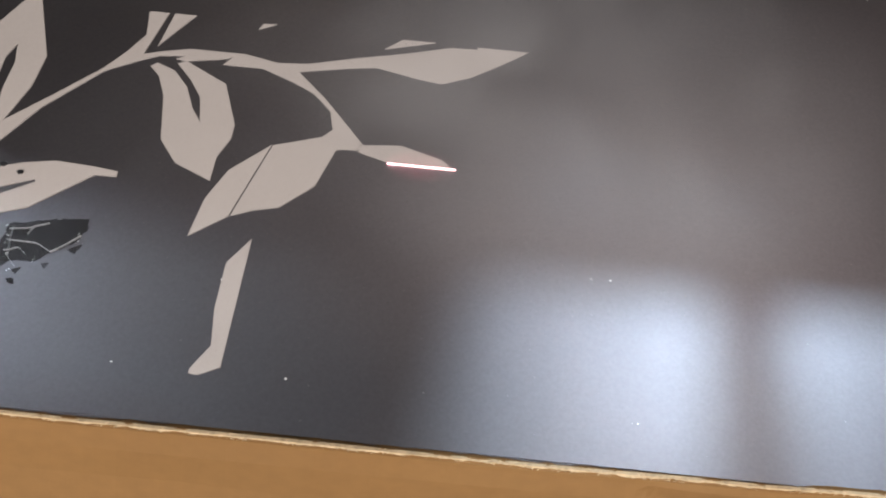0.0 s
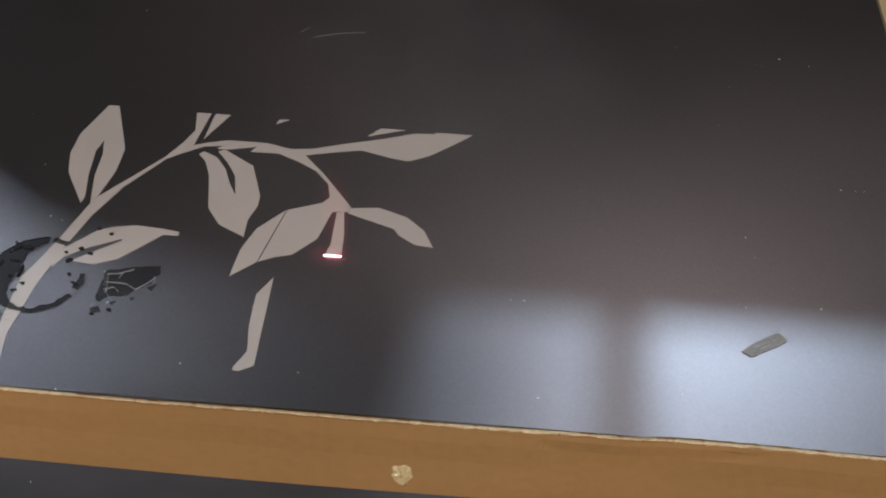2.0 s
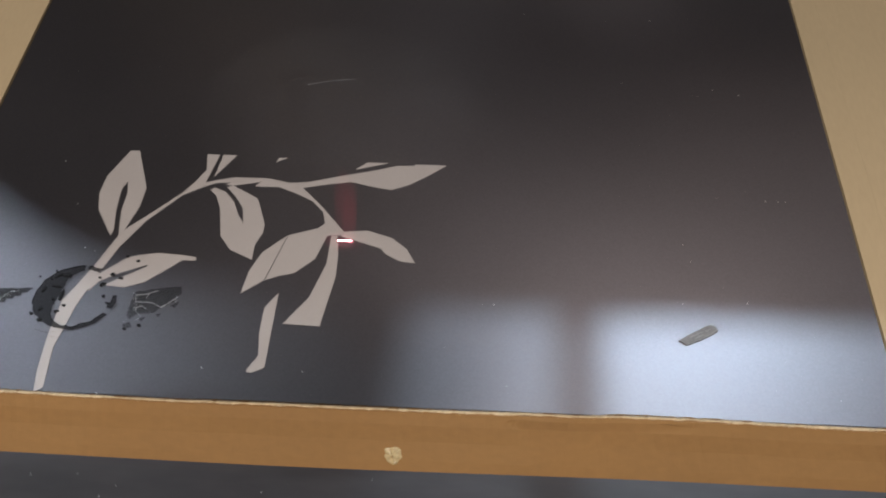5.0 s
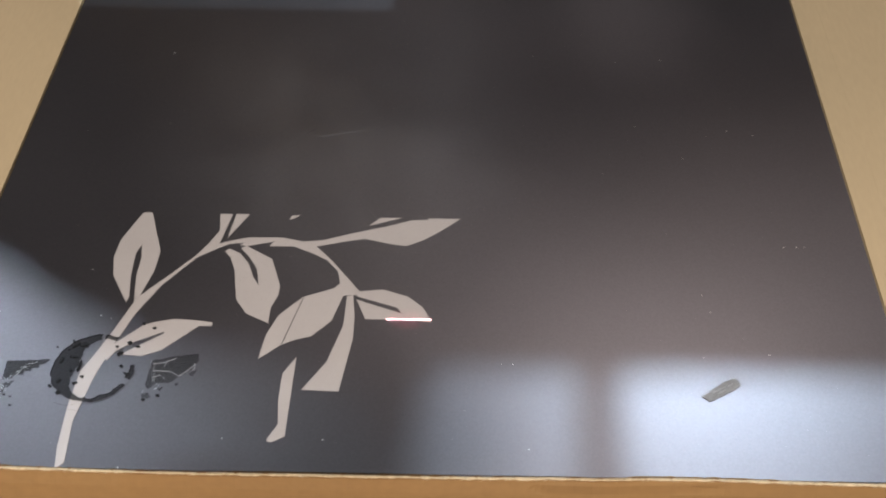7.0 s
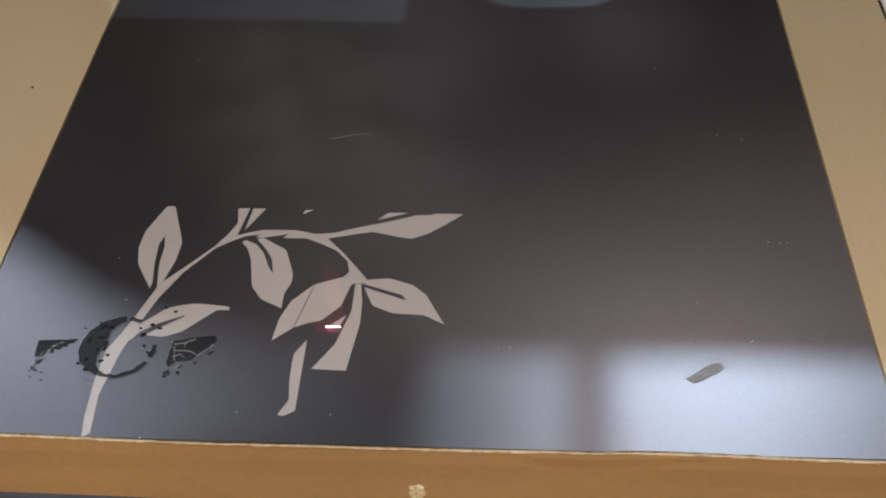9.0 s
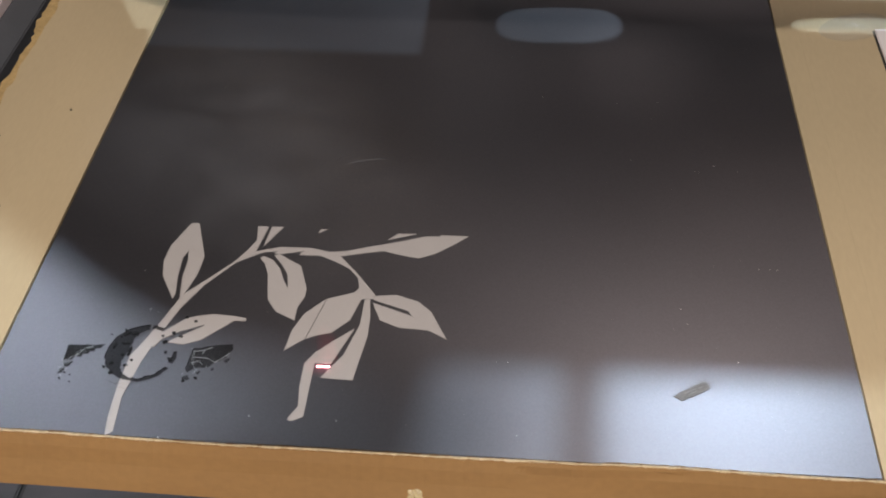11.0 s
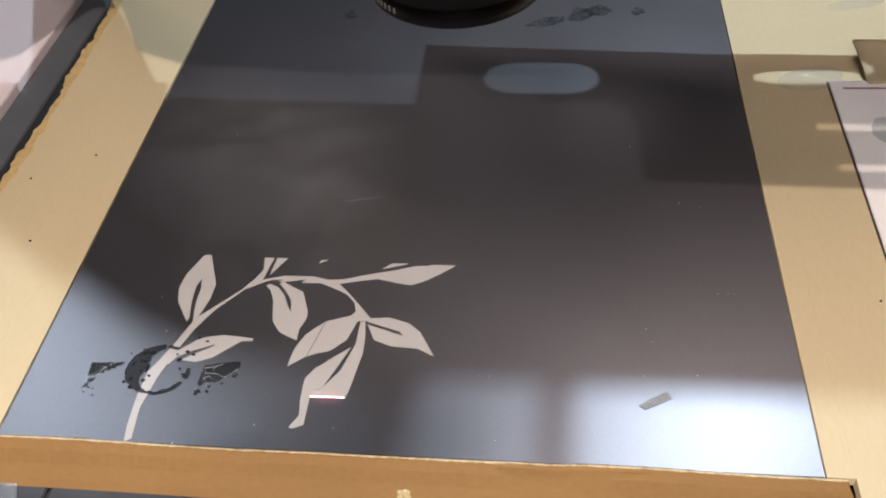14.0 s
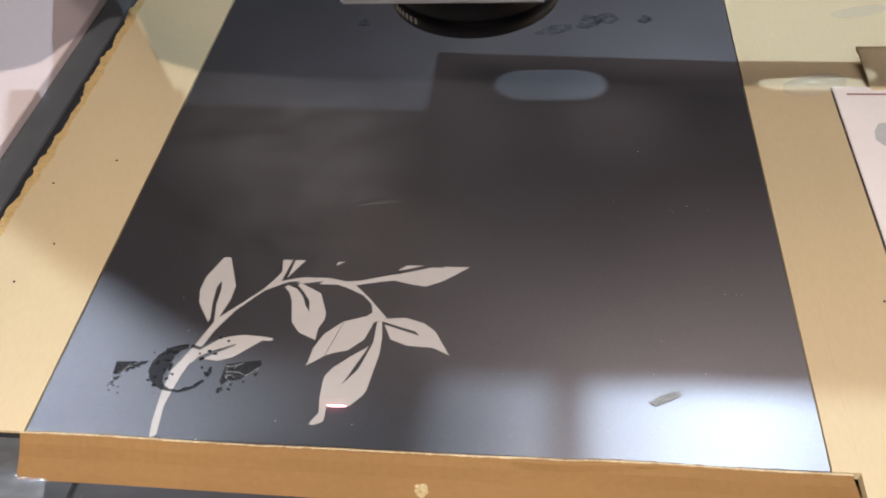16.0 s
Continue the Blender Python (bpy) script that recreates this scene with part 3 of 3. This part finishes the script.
def curled_scrap(x0, x1, y0, y1, rise):
    """A thin board that leans back and up from its near edge, bowed a little."""
    bm = bmesh.new()
    nx, ny, layers = 14, 8, []
    for thick in (0.0, 0.0024):
        layer = []
        for i in range(nx + 1):
            for k in range(ny + 1):
                f, g = i / nx, k / ny
                z = rise * g ** 1.4 + 0.003 * math.exp(-5 * f) * math.sin(math.pi * g)
                layer.append(bm.verts.new((x0 + (x1 - x0) * f - 0.006 * g * (1 - f), y0 + (y1 - y0) * g, 0.0009 + z + thick)))
        layers.append(layer)
    low, high = layers
    at = lambda i, k: i * (ny + 1) + k
    for i in range(nx):
        for k in range(ny):
            q = (at(i, k), at(i + 1, k), at(i + 1, k + 1), at(i, k + 1))
            bm.faces.new([high[n] for n in q])
            bm.faces.new([low[n] for n in q[::-1]])
    ring = [at(i, 0) for i in range(nx + 1)] + [at(nx, k) for k in range(1, ny + 1)] + [at(i, ny) for i in range(nx - 1, -1, -1)] + [at(0, k) for k in range(ny - 1, 0, -1)]
    for a, b in zip(ring, ring[1:] + ring[:1]):
        bm.faces.new((low[a], low[b], high[b], high[a]))
    bmesh.ops.recalc_face_normals(bm, faces=bm.faces[:])
    return bm


tagged(part("cardboard_scrap", curled_scrap(0.354, 0.50, 0.398, 0.446, 0.013), CARD, None, "", True), "tan cardboard scrap leaning up beside the paper", "cardboard")
for x, y in ((0.345, 0.30), (0.335, 0.25), (0.31, 0.165), (0.338, 0.205), (-0.30, 0.20), (-0.315, 0.16), (-0.285, 0.3), (-0.33, 0.27), (-0.32, 0.115)):
    bm = bmesh.new()
    bmesh.ops.create_icosphere(bm, subdivisions=1, radius=0.0009)
    ob = part("grit_crumb", bm, STAIN)
    ob.location = (x, y, 0.0012)
    tagged(ob, "tiny dark crumb on the cardboard", "crumb", "crumbs on the cardboard")

# clear sticky tape, creased, on the cardboard
CLEAR = mat("clear_sticky_tape", (0.55, 0.52, 0.44), 0.12, 0, 0.2, 120, 0.6, 300, 0.6)
CLEAR.node_tree.nodes["Principled BSDF"].inputs["Alpha"].default_value = 0.2
for x0, x1, y0, y1, sd in ((0.282, 0.338, 0.388, 0.420, 1), (0.345, 0.40, 0.512, 0.530, 2)):
    bm = bmesh.new()
    bmesh.ops.create_grid(bm, x_segments=36, y_segments=24, size=0.5)
    for v in bm.verts:
        x, y = (x0 + x1) / 2 + v.co.x * (x1 - x0), (y0 + y1) / 2 + v.co.y * (y1 - y0)
        fade = max(0.0, 1 - (2 * v.co.x) ** 2) * max(0.0, 1 - (2 * v.co.y) ** 2)
        y = (y0 + y1) / 2 + (y - (y0 + y1) / 2) * (1.001 - (2 * v.co.x) ** 2) ** 0.5 + 0.25 * (x - x0)
        v.co = Vector((x, y, 0.0010 + fade * 0.0045 * abs(noise.noise(Vector((x * 60 + sd, y * 110, sd))))))
    tagged(part("clear_tape", bm, CLEAR, None, "", True), "creased clear sticky tape on the cardboard", "tape")

# ---------------------------------------------------------------- laser machine over the panel
head = thing("laser_marker", "laser marking machine with a black scan lens and metal plate", "laser machine", at=(0.044, 0.155, 0.277))
prof = [(0.030, -0.034), (0.0405, -0.036), (0.0425, -0.0345), (0.0425, -0.027), (0.0418, -0.0265), (0.0418, -0.0255), (0.0425, -0.025), (0.0425, -0.004), (0.039, -0.003), (0.039, 0.004)]
lens = part("scan_lens", turned(prof, 72), BLACK, head, "black scan lens barrel", True)
part("lens_glass", turned([(0.001, -0.0385), (0.015, -0.0375), (0.0295, -0.0345), (0.0295, -0.032)], 48), GLASS_DARK, lens, "dark coated lens glass", True)
for i in range(10):
    a = math.radians(192 + i * 4.4)
    if i == 3:
        continue
    bm = box(-0.0007, 0.0007, -0.0002, 0.0002, -0.0014, 0.0014)
    bm.transform(Matrix.Translation((0.0426 * math.cos(a), 0.0426 * math.sin(a), -0.0307)) @ Matrix.Rotation(a + math.pi / 2, 4, "Z"))
    part("letter_bar", bm, LETTER, lens)
part("mounting_plate", box(-0.052, 0.036, -0.070, 0.05, 0.0, 0.013, 0.001), ALU, head, "bright brushed aluminium plate")
part("housing", box(-0.058, 0.034, -0.065, 0.047, 0.012, 0.43, 0.003), STEEL, head)
part("arm", box(-0.054, -0.010, -0.06, 0.68, 0.43, 0.49, 0.003), STEEL, head)
part("column", box(-0.064, 0.0, 0.625, 0.685, FLOOR_Z - 0.277, 0.43, 0.003), STEEL, head)

# unseen upright light shield behind the head, its rim and cut-outs shaped from the shadows
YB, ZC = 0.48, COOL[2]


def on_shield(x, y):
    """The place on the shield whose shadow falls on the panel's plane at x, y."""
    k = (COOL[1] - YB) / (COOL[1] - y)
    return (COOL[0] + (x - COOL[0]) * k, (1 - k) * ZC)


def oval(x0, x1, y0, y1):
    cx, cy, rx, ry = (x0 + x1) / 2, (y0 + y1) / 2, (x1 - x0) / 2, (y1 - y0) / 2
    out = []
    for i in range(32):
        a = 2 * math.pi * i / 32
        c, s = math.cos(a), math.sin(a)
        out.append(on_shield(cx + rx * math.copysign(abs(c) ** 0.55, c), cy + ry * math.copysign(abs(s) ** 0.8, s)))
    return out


shield = thing("light_shield", "unseen upright cardboard light shield with two oval handle holes, added to cast shadows", "light shield", at=(0, YB, FLOOR_Z))
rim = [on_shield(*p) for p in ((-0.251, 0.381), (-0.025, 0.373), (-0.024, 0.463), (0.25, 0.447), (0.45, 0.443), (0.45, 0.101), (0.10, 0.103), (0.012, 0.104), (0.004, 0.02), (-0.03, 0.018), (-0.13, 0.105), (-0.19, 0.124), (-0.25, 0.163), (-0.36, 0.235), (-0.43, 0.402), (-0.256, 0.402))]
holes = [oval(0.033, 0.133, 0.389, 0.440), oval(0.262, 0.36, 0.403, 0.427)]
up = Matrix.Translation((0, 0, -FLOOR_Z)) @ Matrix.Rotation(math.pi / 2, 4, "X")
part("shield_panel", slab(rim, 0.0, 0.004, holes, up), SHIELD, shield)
# post added only for the dark stripe it casts across the lit patch
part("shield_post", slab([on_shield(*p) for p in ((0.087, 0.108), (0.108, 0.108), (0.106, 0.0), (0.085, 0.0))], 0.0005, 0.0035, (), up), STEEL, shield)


def leg(name, a, b, width, depth):
    bm = bmesh.new()
    lo = [bm.verts.new((b[0] + dx * width, b[1] + dy, b[2])) for dx, dy in ((-0.5, -depth), (0.5, -depth), (0.5, depth), (-0.5, depth))]
    hi = [bm.verts.new((a[0] + dx * width, a[1] + dy, a[2])) for dx, dy in ((-0.5, -depth), (0.5, -depth), (0.5, depth), (-0.5, depth))]
    for i in range(4):
        j = (i + 1) % 4
        bm.faces.new((lo[i], lo[j], hi[j], hi[i]))
    bm.faces.new(lo[::-1])
    bm.faces.new(hi)
    bmesh.ops.recalc_face_normals(bm, faces=bm.faces[:])
    part(name, bm, CARD, shield)


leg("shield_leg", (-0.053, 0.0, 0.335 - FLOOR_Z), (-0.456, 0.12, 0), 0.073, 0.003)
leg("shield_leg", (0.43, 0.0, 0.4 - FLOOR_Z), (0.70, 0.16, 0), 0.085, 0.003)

# unseen sliding screen on a stand, added before the room lamp to cast shadows
SCREEN_Z = 0.58
sk = 1 - SCREEN_Z / WARM[2]


def on_screen(x, y, z=SCREEN_Z):
    """The place at height z on the screen whose shadow falls on the panel's plane at x, y."""
    k = 1 - z / WARM[2]
    return (WARM[0] + (x - WARM[0]) * k, WARM[1] + (y - WARM[1]) * k)


screen = thing("shadow_screen_helper", "unseen sliding screen on a stand, added to cast shadows", "screen", at=(0.25, -0.62, FLOOR_Z))
sinv = Matrix.Translation((-0.25, 0.62, -FLOOR_Z))
slits = [[on_screen(*p) for p in q] for q in (((0.300, 0.336), (0.45, 0.333), (0.45, 0.348), (0.300, 0.351)), ((0.308, 0.288), (0.45, 0.285), (0.45, 0.299), (0.308, 0.302)))]
plate_rim = [on_screen(*p) for p in ((0.163, 0.279), (0.62, 0.268), (0.62, 0.50), (0.085, 0.50), (0.085, 0.376), (0.150, 0.373), (0.153, 0.362), (0.160, 0.359), (0.158, 0.350), (0.163, 0.347))]
screen_plate = part("screen_plate", slab(plate_rim, SCREEN_Z, SCREEN_Z + 0.002, slits, sinv), GAUZE, screen, "grey half-clear sheet added to cast a weak shadow")
bm = box(0.24, 0.26, -0.63, -0.61, FLOOR_Z, SCREEN_Z + 0.02, 0.002)
bm.transform(sinv)
part("stand", bm, STEEL, screen)
bm = box(0.17, 0.33, -0.70, -0.54, FLOOR_Z, FLOOR_Z + 0.012, 0.003)
bm.transform(sinv)
part("base_plate", bm, STEEL, screen)
rail = on_screen(0.60, 0.50)
bm = bmesh.new()
for x, y in ((0.25, -0.62), rail):
    for dx, dz in ((-0.005, 0.0025), (0.005, 0.0025), (0.005, 0.010), (-0.005, 0.010)):
        bm.verts.new((x + dx, y, SCREEN_Z + dz))
bm.verts.ensure_lookup_table()
for q in ((0, 1, 2, 3), (7, 6, 5, 4), (0, 4, 5, 1), (1, 5, 6, 2), (2, 6, 7, 3), (3, 7, 4, 0)):
    bm.faces.new([bm.verts[k] for k in q])
bmesh.ops.recalc_face_normals(bm, faces=bm.faces[:])
bm.transform(sinv)
part("rail", bm, STEEL, screen)

# fixed upper plate of the stand, also added: keeps the room lamp off the far end of the panel
upper = [on_screen(*p, SCREEN_Z + 0.0105) for p in ((0.66, 0.408), (0.20, 0.41), (0.12, 0.414), (-0.10, 0.418), (-0.25, 0.432), (-0.30, 0.452), (-0.345, 0.53), (-0.385, 0.53), (-0.42, 0.445), (-0.50, 0.412), (-0.80, 0.40), (-0.80, 0.90), (0.66, 0.90))]
part("upper_plate", slab(upper, SCREEN_Z + 0.0105, SCREEN_Z + 0.0125, (), sinv), STEEL, screen)

# unseen blocker added below the side light, cut so that only the near corner of the panel is lit
HZ = 0.60
hood = thing("side_light_blocker", "unseen black plate on a stand, added to cut the side light", "lamp hood", at=(-0.92, 0.78, FLOOR_Z))
k = 1 - HZ / SIDE[2]
cutter = [(SIDE[0] + (x - SIDE[0]) * k, SIDE[1] + (y - SIDE[1]) * k) for x, y in ((-1.1, 0.42), (-0.40, 0.255), (-0.25, 0.163), (-0.195, 0.128), (-0.15, 0.109), (-0.06, 0.098), (0.003, 0.068), (0.028, -0.15), (0.7, -0.25), (0.9, 1.0), (-1.1, 1.0))]
hinv = Matrix.Translation((0.92, -0.78, -FLOOR_Z))
part("blocker_plate", slab(cutter, HZ, HZ + 0.003, (), hinv), BLOCKER, hood)
bm = box(-0.93, -0.91, 0.77, 0.79, FLOOR_Z, 0.95, 0.002)
bm.transform(hinv)
part("stand", bm, BLOCKER, hood)
bm = box(-0.925, -0.86, 0.70, 0.785, HZ + 0.0035, HZ + 0.012, 0.001)
bm.transform(hinv)
part("bracket", bm, BLOCKER, hood)

# ---------------------------------------------------------------- the laser's burning line
burn = thing("laser_line", "glowing pinkish white line where the laser burns the coating", "laser light")
DASHES = []
for k in range(3):
    DASHES.append(part("glow_dash", box(-0.004, 0.004, -0.00025, 0.00025, 0.0, 0.0005, 0.0002), SPARK, burn))

# ---------------------------------------------------------------- smoke and beam
def veil(name, colour, density, scale, stretch=(1, 1, 1), low=0.25):
    """Thin see-through matter that fades out towards the rim of its piece."""
    m = bpy.data.materials.new(name)
    m.use_nodes = True
    n, l = m.node_tree.nodes, m.node_tree.links
    b = n["Principled BSDF"]
    b.inputs["Base Color"].default_value = (*colour, 1)
    b.inputs["Roughness"].default_value = 1.0
    b.inputs["Specular IOR Level"].default_value = 0.0
    co = n.new("ShaderNodeTexCoord")
    mp = n.new("ShaderNodeMapping")
    mp.inputs["Location"].default_value = (-1, -1, 0)
    mp.inputs["Scale"].default_value = (2, 2, 0)
    l.new(co.outputs["Generated"], mp.inputs["Vector"])
    gr = n.new("ShaderNodeTexGradient")
    gr.gradient_type = "SPHERICAL"
    l.new(mp.outputs[0], gr.inputs["Vector"])
    mq = n.new("ShaderNodeMapping")
    mq.inputs["Scale"].default_value = stretch
    l.new(co.outputs["Object"], mq.inputs["Vector"])
    ns = n.new("ShaderNodeTexNoise")
    ns.inputs["Scale"].default_value = scale
    ns.inputs["Detail"].default_value = 4
    ns.inputs["Distortion"].default_value = 0.8
    l.new(mq.outputs[0], ns.inputs["Vector"])
    rg = n.new("ShaderNodeMapRange")
    rg.inputs["From Min"].default_value, rg.inputs["From Max"].default_value = low, 0.8
    l.new(ns.outputs["Fac"], rg.inputs["Value"])
    sm = n.new("ShaderNodeMath")
    sm.operation = "SMOOTH_MIN"
    sm.inputs[1].default_value, sm.inputs[2].default_value = 0.6, 0.4
    l.new(gr.outputs["Fac"], sm.inputs[0])
    mu = n.new("ShaderNodeMath")
    mu.operation = "MULTIPLY"
    l.new(sm.outputs[0], mu.inputs[0])
    l.new(rg.outputs[0], mu.inputs[1])
    md = n.new("ShaderNodeMath")
    md.operation = "MULTIPLY"
    md.use_clamp = True
    md.inputs[1].default_value = density
    l.new(mu.outputs[0], md.inputs[0])
    l.new(md.outputs[0], b.inputs["Alpha"])
    return m


SMOKE = veil("pale_smoke", (0.8, 0.8, 0.84), 0.052, 14)
DRIFT = veil("drifting_pale_smoke", (0.8, 0.8, 0.86), 0.085, 11, low=-0.1)
THICK = veil("dense_pale_smoke", (0.8, 0.8, 0.82), 0.27, 12, low=0.1)


def wisp(w, h, seed, material=SMOKE):
    bm = bmesh.new()
    bmesh.ops.create_grid(bm, x_segments=24, y_segments=24, size=0.5)
    for v in bm.verts:
        x, y = v.co.x * w, v.co.y * h
        v.co = Vector((x, y, 0.012 * noise.noise(Vector((x * 14, y * 14, seed))) + 0.006 * noise.noise(Vector((x * 40, y * 40, seed)))))
    ob = part("smoke_wisp", bm, material, None, "", True)
    return tagged(ob, "thin pale wisp of smoke drifting over the panel", "smoke", "smoke wisps")


# size, then time, place and turn on its way
SMOKES = [
    (wisp(0.19, 0.15, 1, THICK), [(0, 0.046, 0.132, 0.04, 10), (0.6, 0.066, 0.145, 0.05, 20), (1.0, 0.10, 0.36, 0.09, 28), (2.4, 0.14, 0.85, 0.16, 40), (16, 0.2, 1.3, 0.3, 60)]),
    (wisp(0.24, 0.20, 2), [(0, -0.02, 0.22, 0.035, -20), (1.0, -0.01, 0.26, 0.05, -10), (2.2, 0.0, 0.36, 0.07, 0), (3.5, 0.0, 0.55, 0.1, 20), (16, 0.0, 1.3, 0.3, 20)]),
    (wisp(0.24, 0.22, 3), [(0, -0.72, 0.10, 0.03, 0), (4.0, -0.66, 0.12, 0.03, 20), (6.2, -0.06, 0.20, 0.03, 45), (7.2, -0.04, 0.225, 0.04, 60), (9.2, -0.06, 0.26, 0.06, 75), (11.5, -0.10, 0.5, 0.1, 100), (16, -0.1, 1.3, 0.3, 120)]),
    (wisp(0.24, 0.22, 4, DRIFT), [(0, -0.75, 0.16, 0.03, 90), (7, -0.70, 0.18, 0.03, 90), (9, -0.34, 0.24, 0.03, 100), (11.5, -0.13, 0.25, 0.04, 128), (16, -0.12, 0.28, 0.05, 150)]),
    (wisp(0.18, 0.15, 5), [(0, -0.03, 0.10, 0.034, 180), (0.6, -0.02, 0.15, 0.034, 180), (1.5, 0.02, 0.20, 0.034, 180), (5.5, -0.03, 0.205, 0.034, 190), (7, -0.01, 0.17, 0.034, 200), (9, -0.04, 0.17, 0.034, 210), (16, -0.09, 0.19, 0.034, 230)]),
]
BEAM_MAT = veil("red_beam_glow", (1.0, 0.10, 0.16), 1.0, 60, (1, 1, 0.2))
nt = BEAM_MAT.node_tree
glow = nt.nodes.new("ShaderNodeEmission")
glow.inputs["Color"].default_value = (1.0, 0.07, 0.13, 1)
clear = nt.nodes.new("ShaderNodeBsdfTransparent")
both = nt.nodes.new("ShaderNodeAddShader")
fade = nt.nodes.new("ShaderNodeMath")
fade.operation = "MULTIPLY"
fade.inputs[1].default_value = 0.22
nt.links.new(nt.nodes["Principled BSDF"].inputs["Alpha"].links[0].from_socket, fade.inputs[0])
nt.links.new(fade.outputs[0], glow.inputs["Strength"])
nt.links.new(glow.outputs[0], both.inputs[0])
nt.links.new(clear.outputs[0], both.inputs[1])
nt.links.new(both.outputs[0], nt.nodes["Material Output"].inputs["Surface"])
bm = bmesh.new()
bmesh.ops.create_grid(bm, x_segments=4, y_segments=12, size=0.5)
for v in bm.verts:
    f = v.co.y + 0.5
    v.co = Vector((v.co.x * (0.011 + 0.002 * f) + 0.004 * f, 0.012 * f, -0.006 + 0.052 * f))
beam = part("beam", bm, BEAM_MAT, burn, "faint red laser beam")
HALO = BEAM_MAT.copy()
HALO.name = "pink_halo_light"
for node in HALO.node_tree.nodes:
    if node.type == "EMISSION":
        node.inputs["Color"].default_value = (1.0, 0.16, 0.24, 1)
bm = bmesh.new()
bmesh.ops.create_grid(bm, x_segments=10, y_segments=6, size=0.5)
for v in bm.verts:
    v.co = Vector((v.co.x * 0.026, v.co.y * 0.014, 0.0012 - 0.002 * (v.co.x ** 2 + v.co.y ** 2)))
part("halo", bm, HALO, burn, "pink halo of scattered laser light")


rg = random.Random(31)
bm = bmesh.new()
for i in range(160):
    x, y = rg.uniform(-0.5, 0.3), rg.uniform(-0.16, 0.01)
    s = rg.uniform(0.0002, 0.0007)
    vs = [bm.verts.new((x + rg.uniform(-s, s), y + rg.uniform(-s, s), FLOOR_Z + (0.0002 if k < 3 else 0.0005))) for k in range(4)]
    for tri in ((0, 1, 2), (0, 3, 1), (1, 3, 2), (0, 2, 3)):
        bm.faces.new([vs[k] for k in tri])
tagged(part("floor_dust", bm, DUST), "white dust and chips on the dark tiles", "dust", kind="stuff")

# crumpled clear wrap on the floor beside the box
WRAP = mat("clear_crumpled_plastic", (0.26, 0.26, 0.27), 0.14, 0, 0.3, 120, 0.5, 300, 0.7)
WRAP.node_tree.nodes["Principled BSDF"].inputs["Alpha"].default_value = 0.32
bm = bmesh.new()
bmesh.ops.create_grid(bm, x_segments=40, y_segments=40, size=0.07)
for v in bm.verts:
    x, y = v.co.x, v.co.y
    fade = max(0.0, 1 - (x * x + y * y) / 0.0055)
    v.co = Vector((x * 1.25 + 0.012 * noise.noise(Vector((y * 30, x * 30, 3))), y * 0.8, 0.0008 + fade * 0.012 * abs(noise.noise(Vector((x * 55, y * 55, 9))) + 0.6 * noise.noise(Vector((x * 130, y * 130, 2))))))
wrap = tagged(part("plastic_wrap", bm, WRAP), "crumpled clear plastic wrap on the tiled floor", "plastic wrap")
wrap.location = (-0.325, -0.015, FLOOR_Z + 0.0005)

# ---------------------------------------------------------------- floor tiles
tb = box(-0.2985, 0.2985, -0.2985, 0.2985, -0.003, 0.0, 0.001)
tile = part("tile", tb, TILE, floor)
for i in range(-3, 4):
    for j in range(-3, 4):
        x, y = 0.085 + 0.6 * i, -0.0 + 0.6 * j
        if i == 0 and j == 0:
            ob = tile
        else:
            ob = new("tile", tile.data)
            ob.parent = floor
        ob.location = (x, y, FLOOR_Z)


# ---------------------------------------------------------------- what moves
def motions():
    for ob, t in STRIPS:
        if t <= 0:
            continue
        low, flat = pose(0, 0, -0.0015), pose(0, 0, 0)
        rows = [(0, low)]
        if t > 0.12:
            rows.append((t - 0.06, low))
        rows.append((t, flat))
        if t < 15.9:
            rows.append((16.0, flat))
        walk(ob, rows)
    # time, y of the line, its ends in x
    LINE = [(0, 129.8, -18, 5), (0.5, 127.6, -8, 8), (1.0, 123, -3, 10.5), (1.3, 118, 4, 13), (1.45, 121, -33.5, -28), (2, 109, -35, -28), (2.5, 101.9, -39, -28.5), (3, 95, -40, -29), (4.6, 77.5, -51, -32),
            (4.85, 131, -29, -24), (5.3, 128.2, -29, -21), (5.5, 126.7, -27, -13), (6.3, 122.5, -25, -3), (7, 119, -11, 13), (8, 114.5, -8, 15), (8.5, 111.6, 6.5, 18.5), (8.65, 112, -38, -34), (9, 104, -47, -38),
            (11.5, 83, -56, -48), (12.5, 78, -56, -49), (13, 76.2, -56, -33), (14, 72.3, -56, -34), (14.5, 70.3, -56, -36), (15, 68.3, -56, -38), (16, 63.4, -56, -43)]
    walk(burn, [(t, pose((a + b) / 2000, y / 1000, 0.0002)) for t, y, a, b in LINE])
    for k, dash in enumerate(DASHES):
        walk(dash, [(t, pose((k - 1) * max(0.0, (b - a) / 2000 - 0.004), 0, 0)) for t, y, a, b in LINE])

    # the beam shows where the line is short, and sinks into the panel where it is long
    walk(beam, [(t, pose(0, 0, -0.050 * min(1.0, max(0.0, (b - a - 14) / 5)) - (0.05 if t > 12.6 else 0.02 if t > 11 else 0))) for t, y, a, b in LINE])
    # the added screen slides in front of the room lamp and away again: time, shift of its shadow
    walk(screen_plate, [(t, pose(x * sk, y * sk, 0)) for t, x, y in (
        (0, 0.34, 0.06), (8, 0.34, 0.06), (9, 0.21, 0.06), (11.5, 0.17, 0.055), (12, 0.045, 0.0), (12.5, 0, 0), (14, 0, 0), (14.5, 0.012, 0), (15, 0.02, 0), (15.5, 0.044, 0), (16, 0.30, 0.03))])
    for ob, rows in SMOKES:
        walk(ob, [(t, pose(x, y, z, 5, 0, a)) for t, x, y, z, a in rows])


motions()
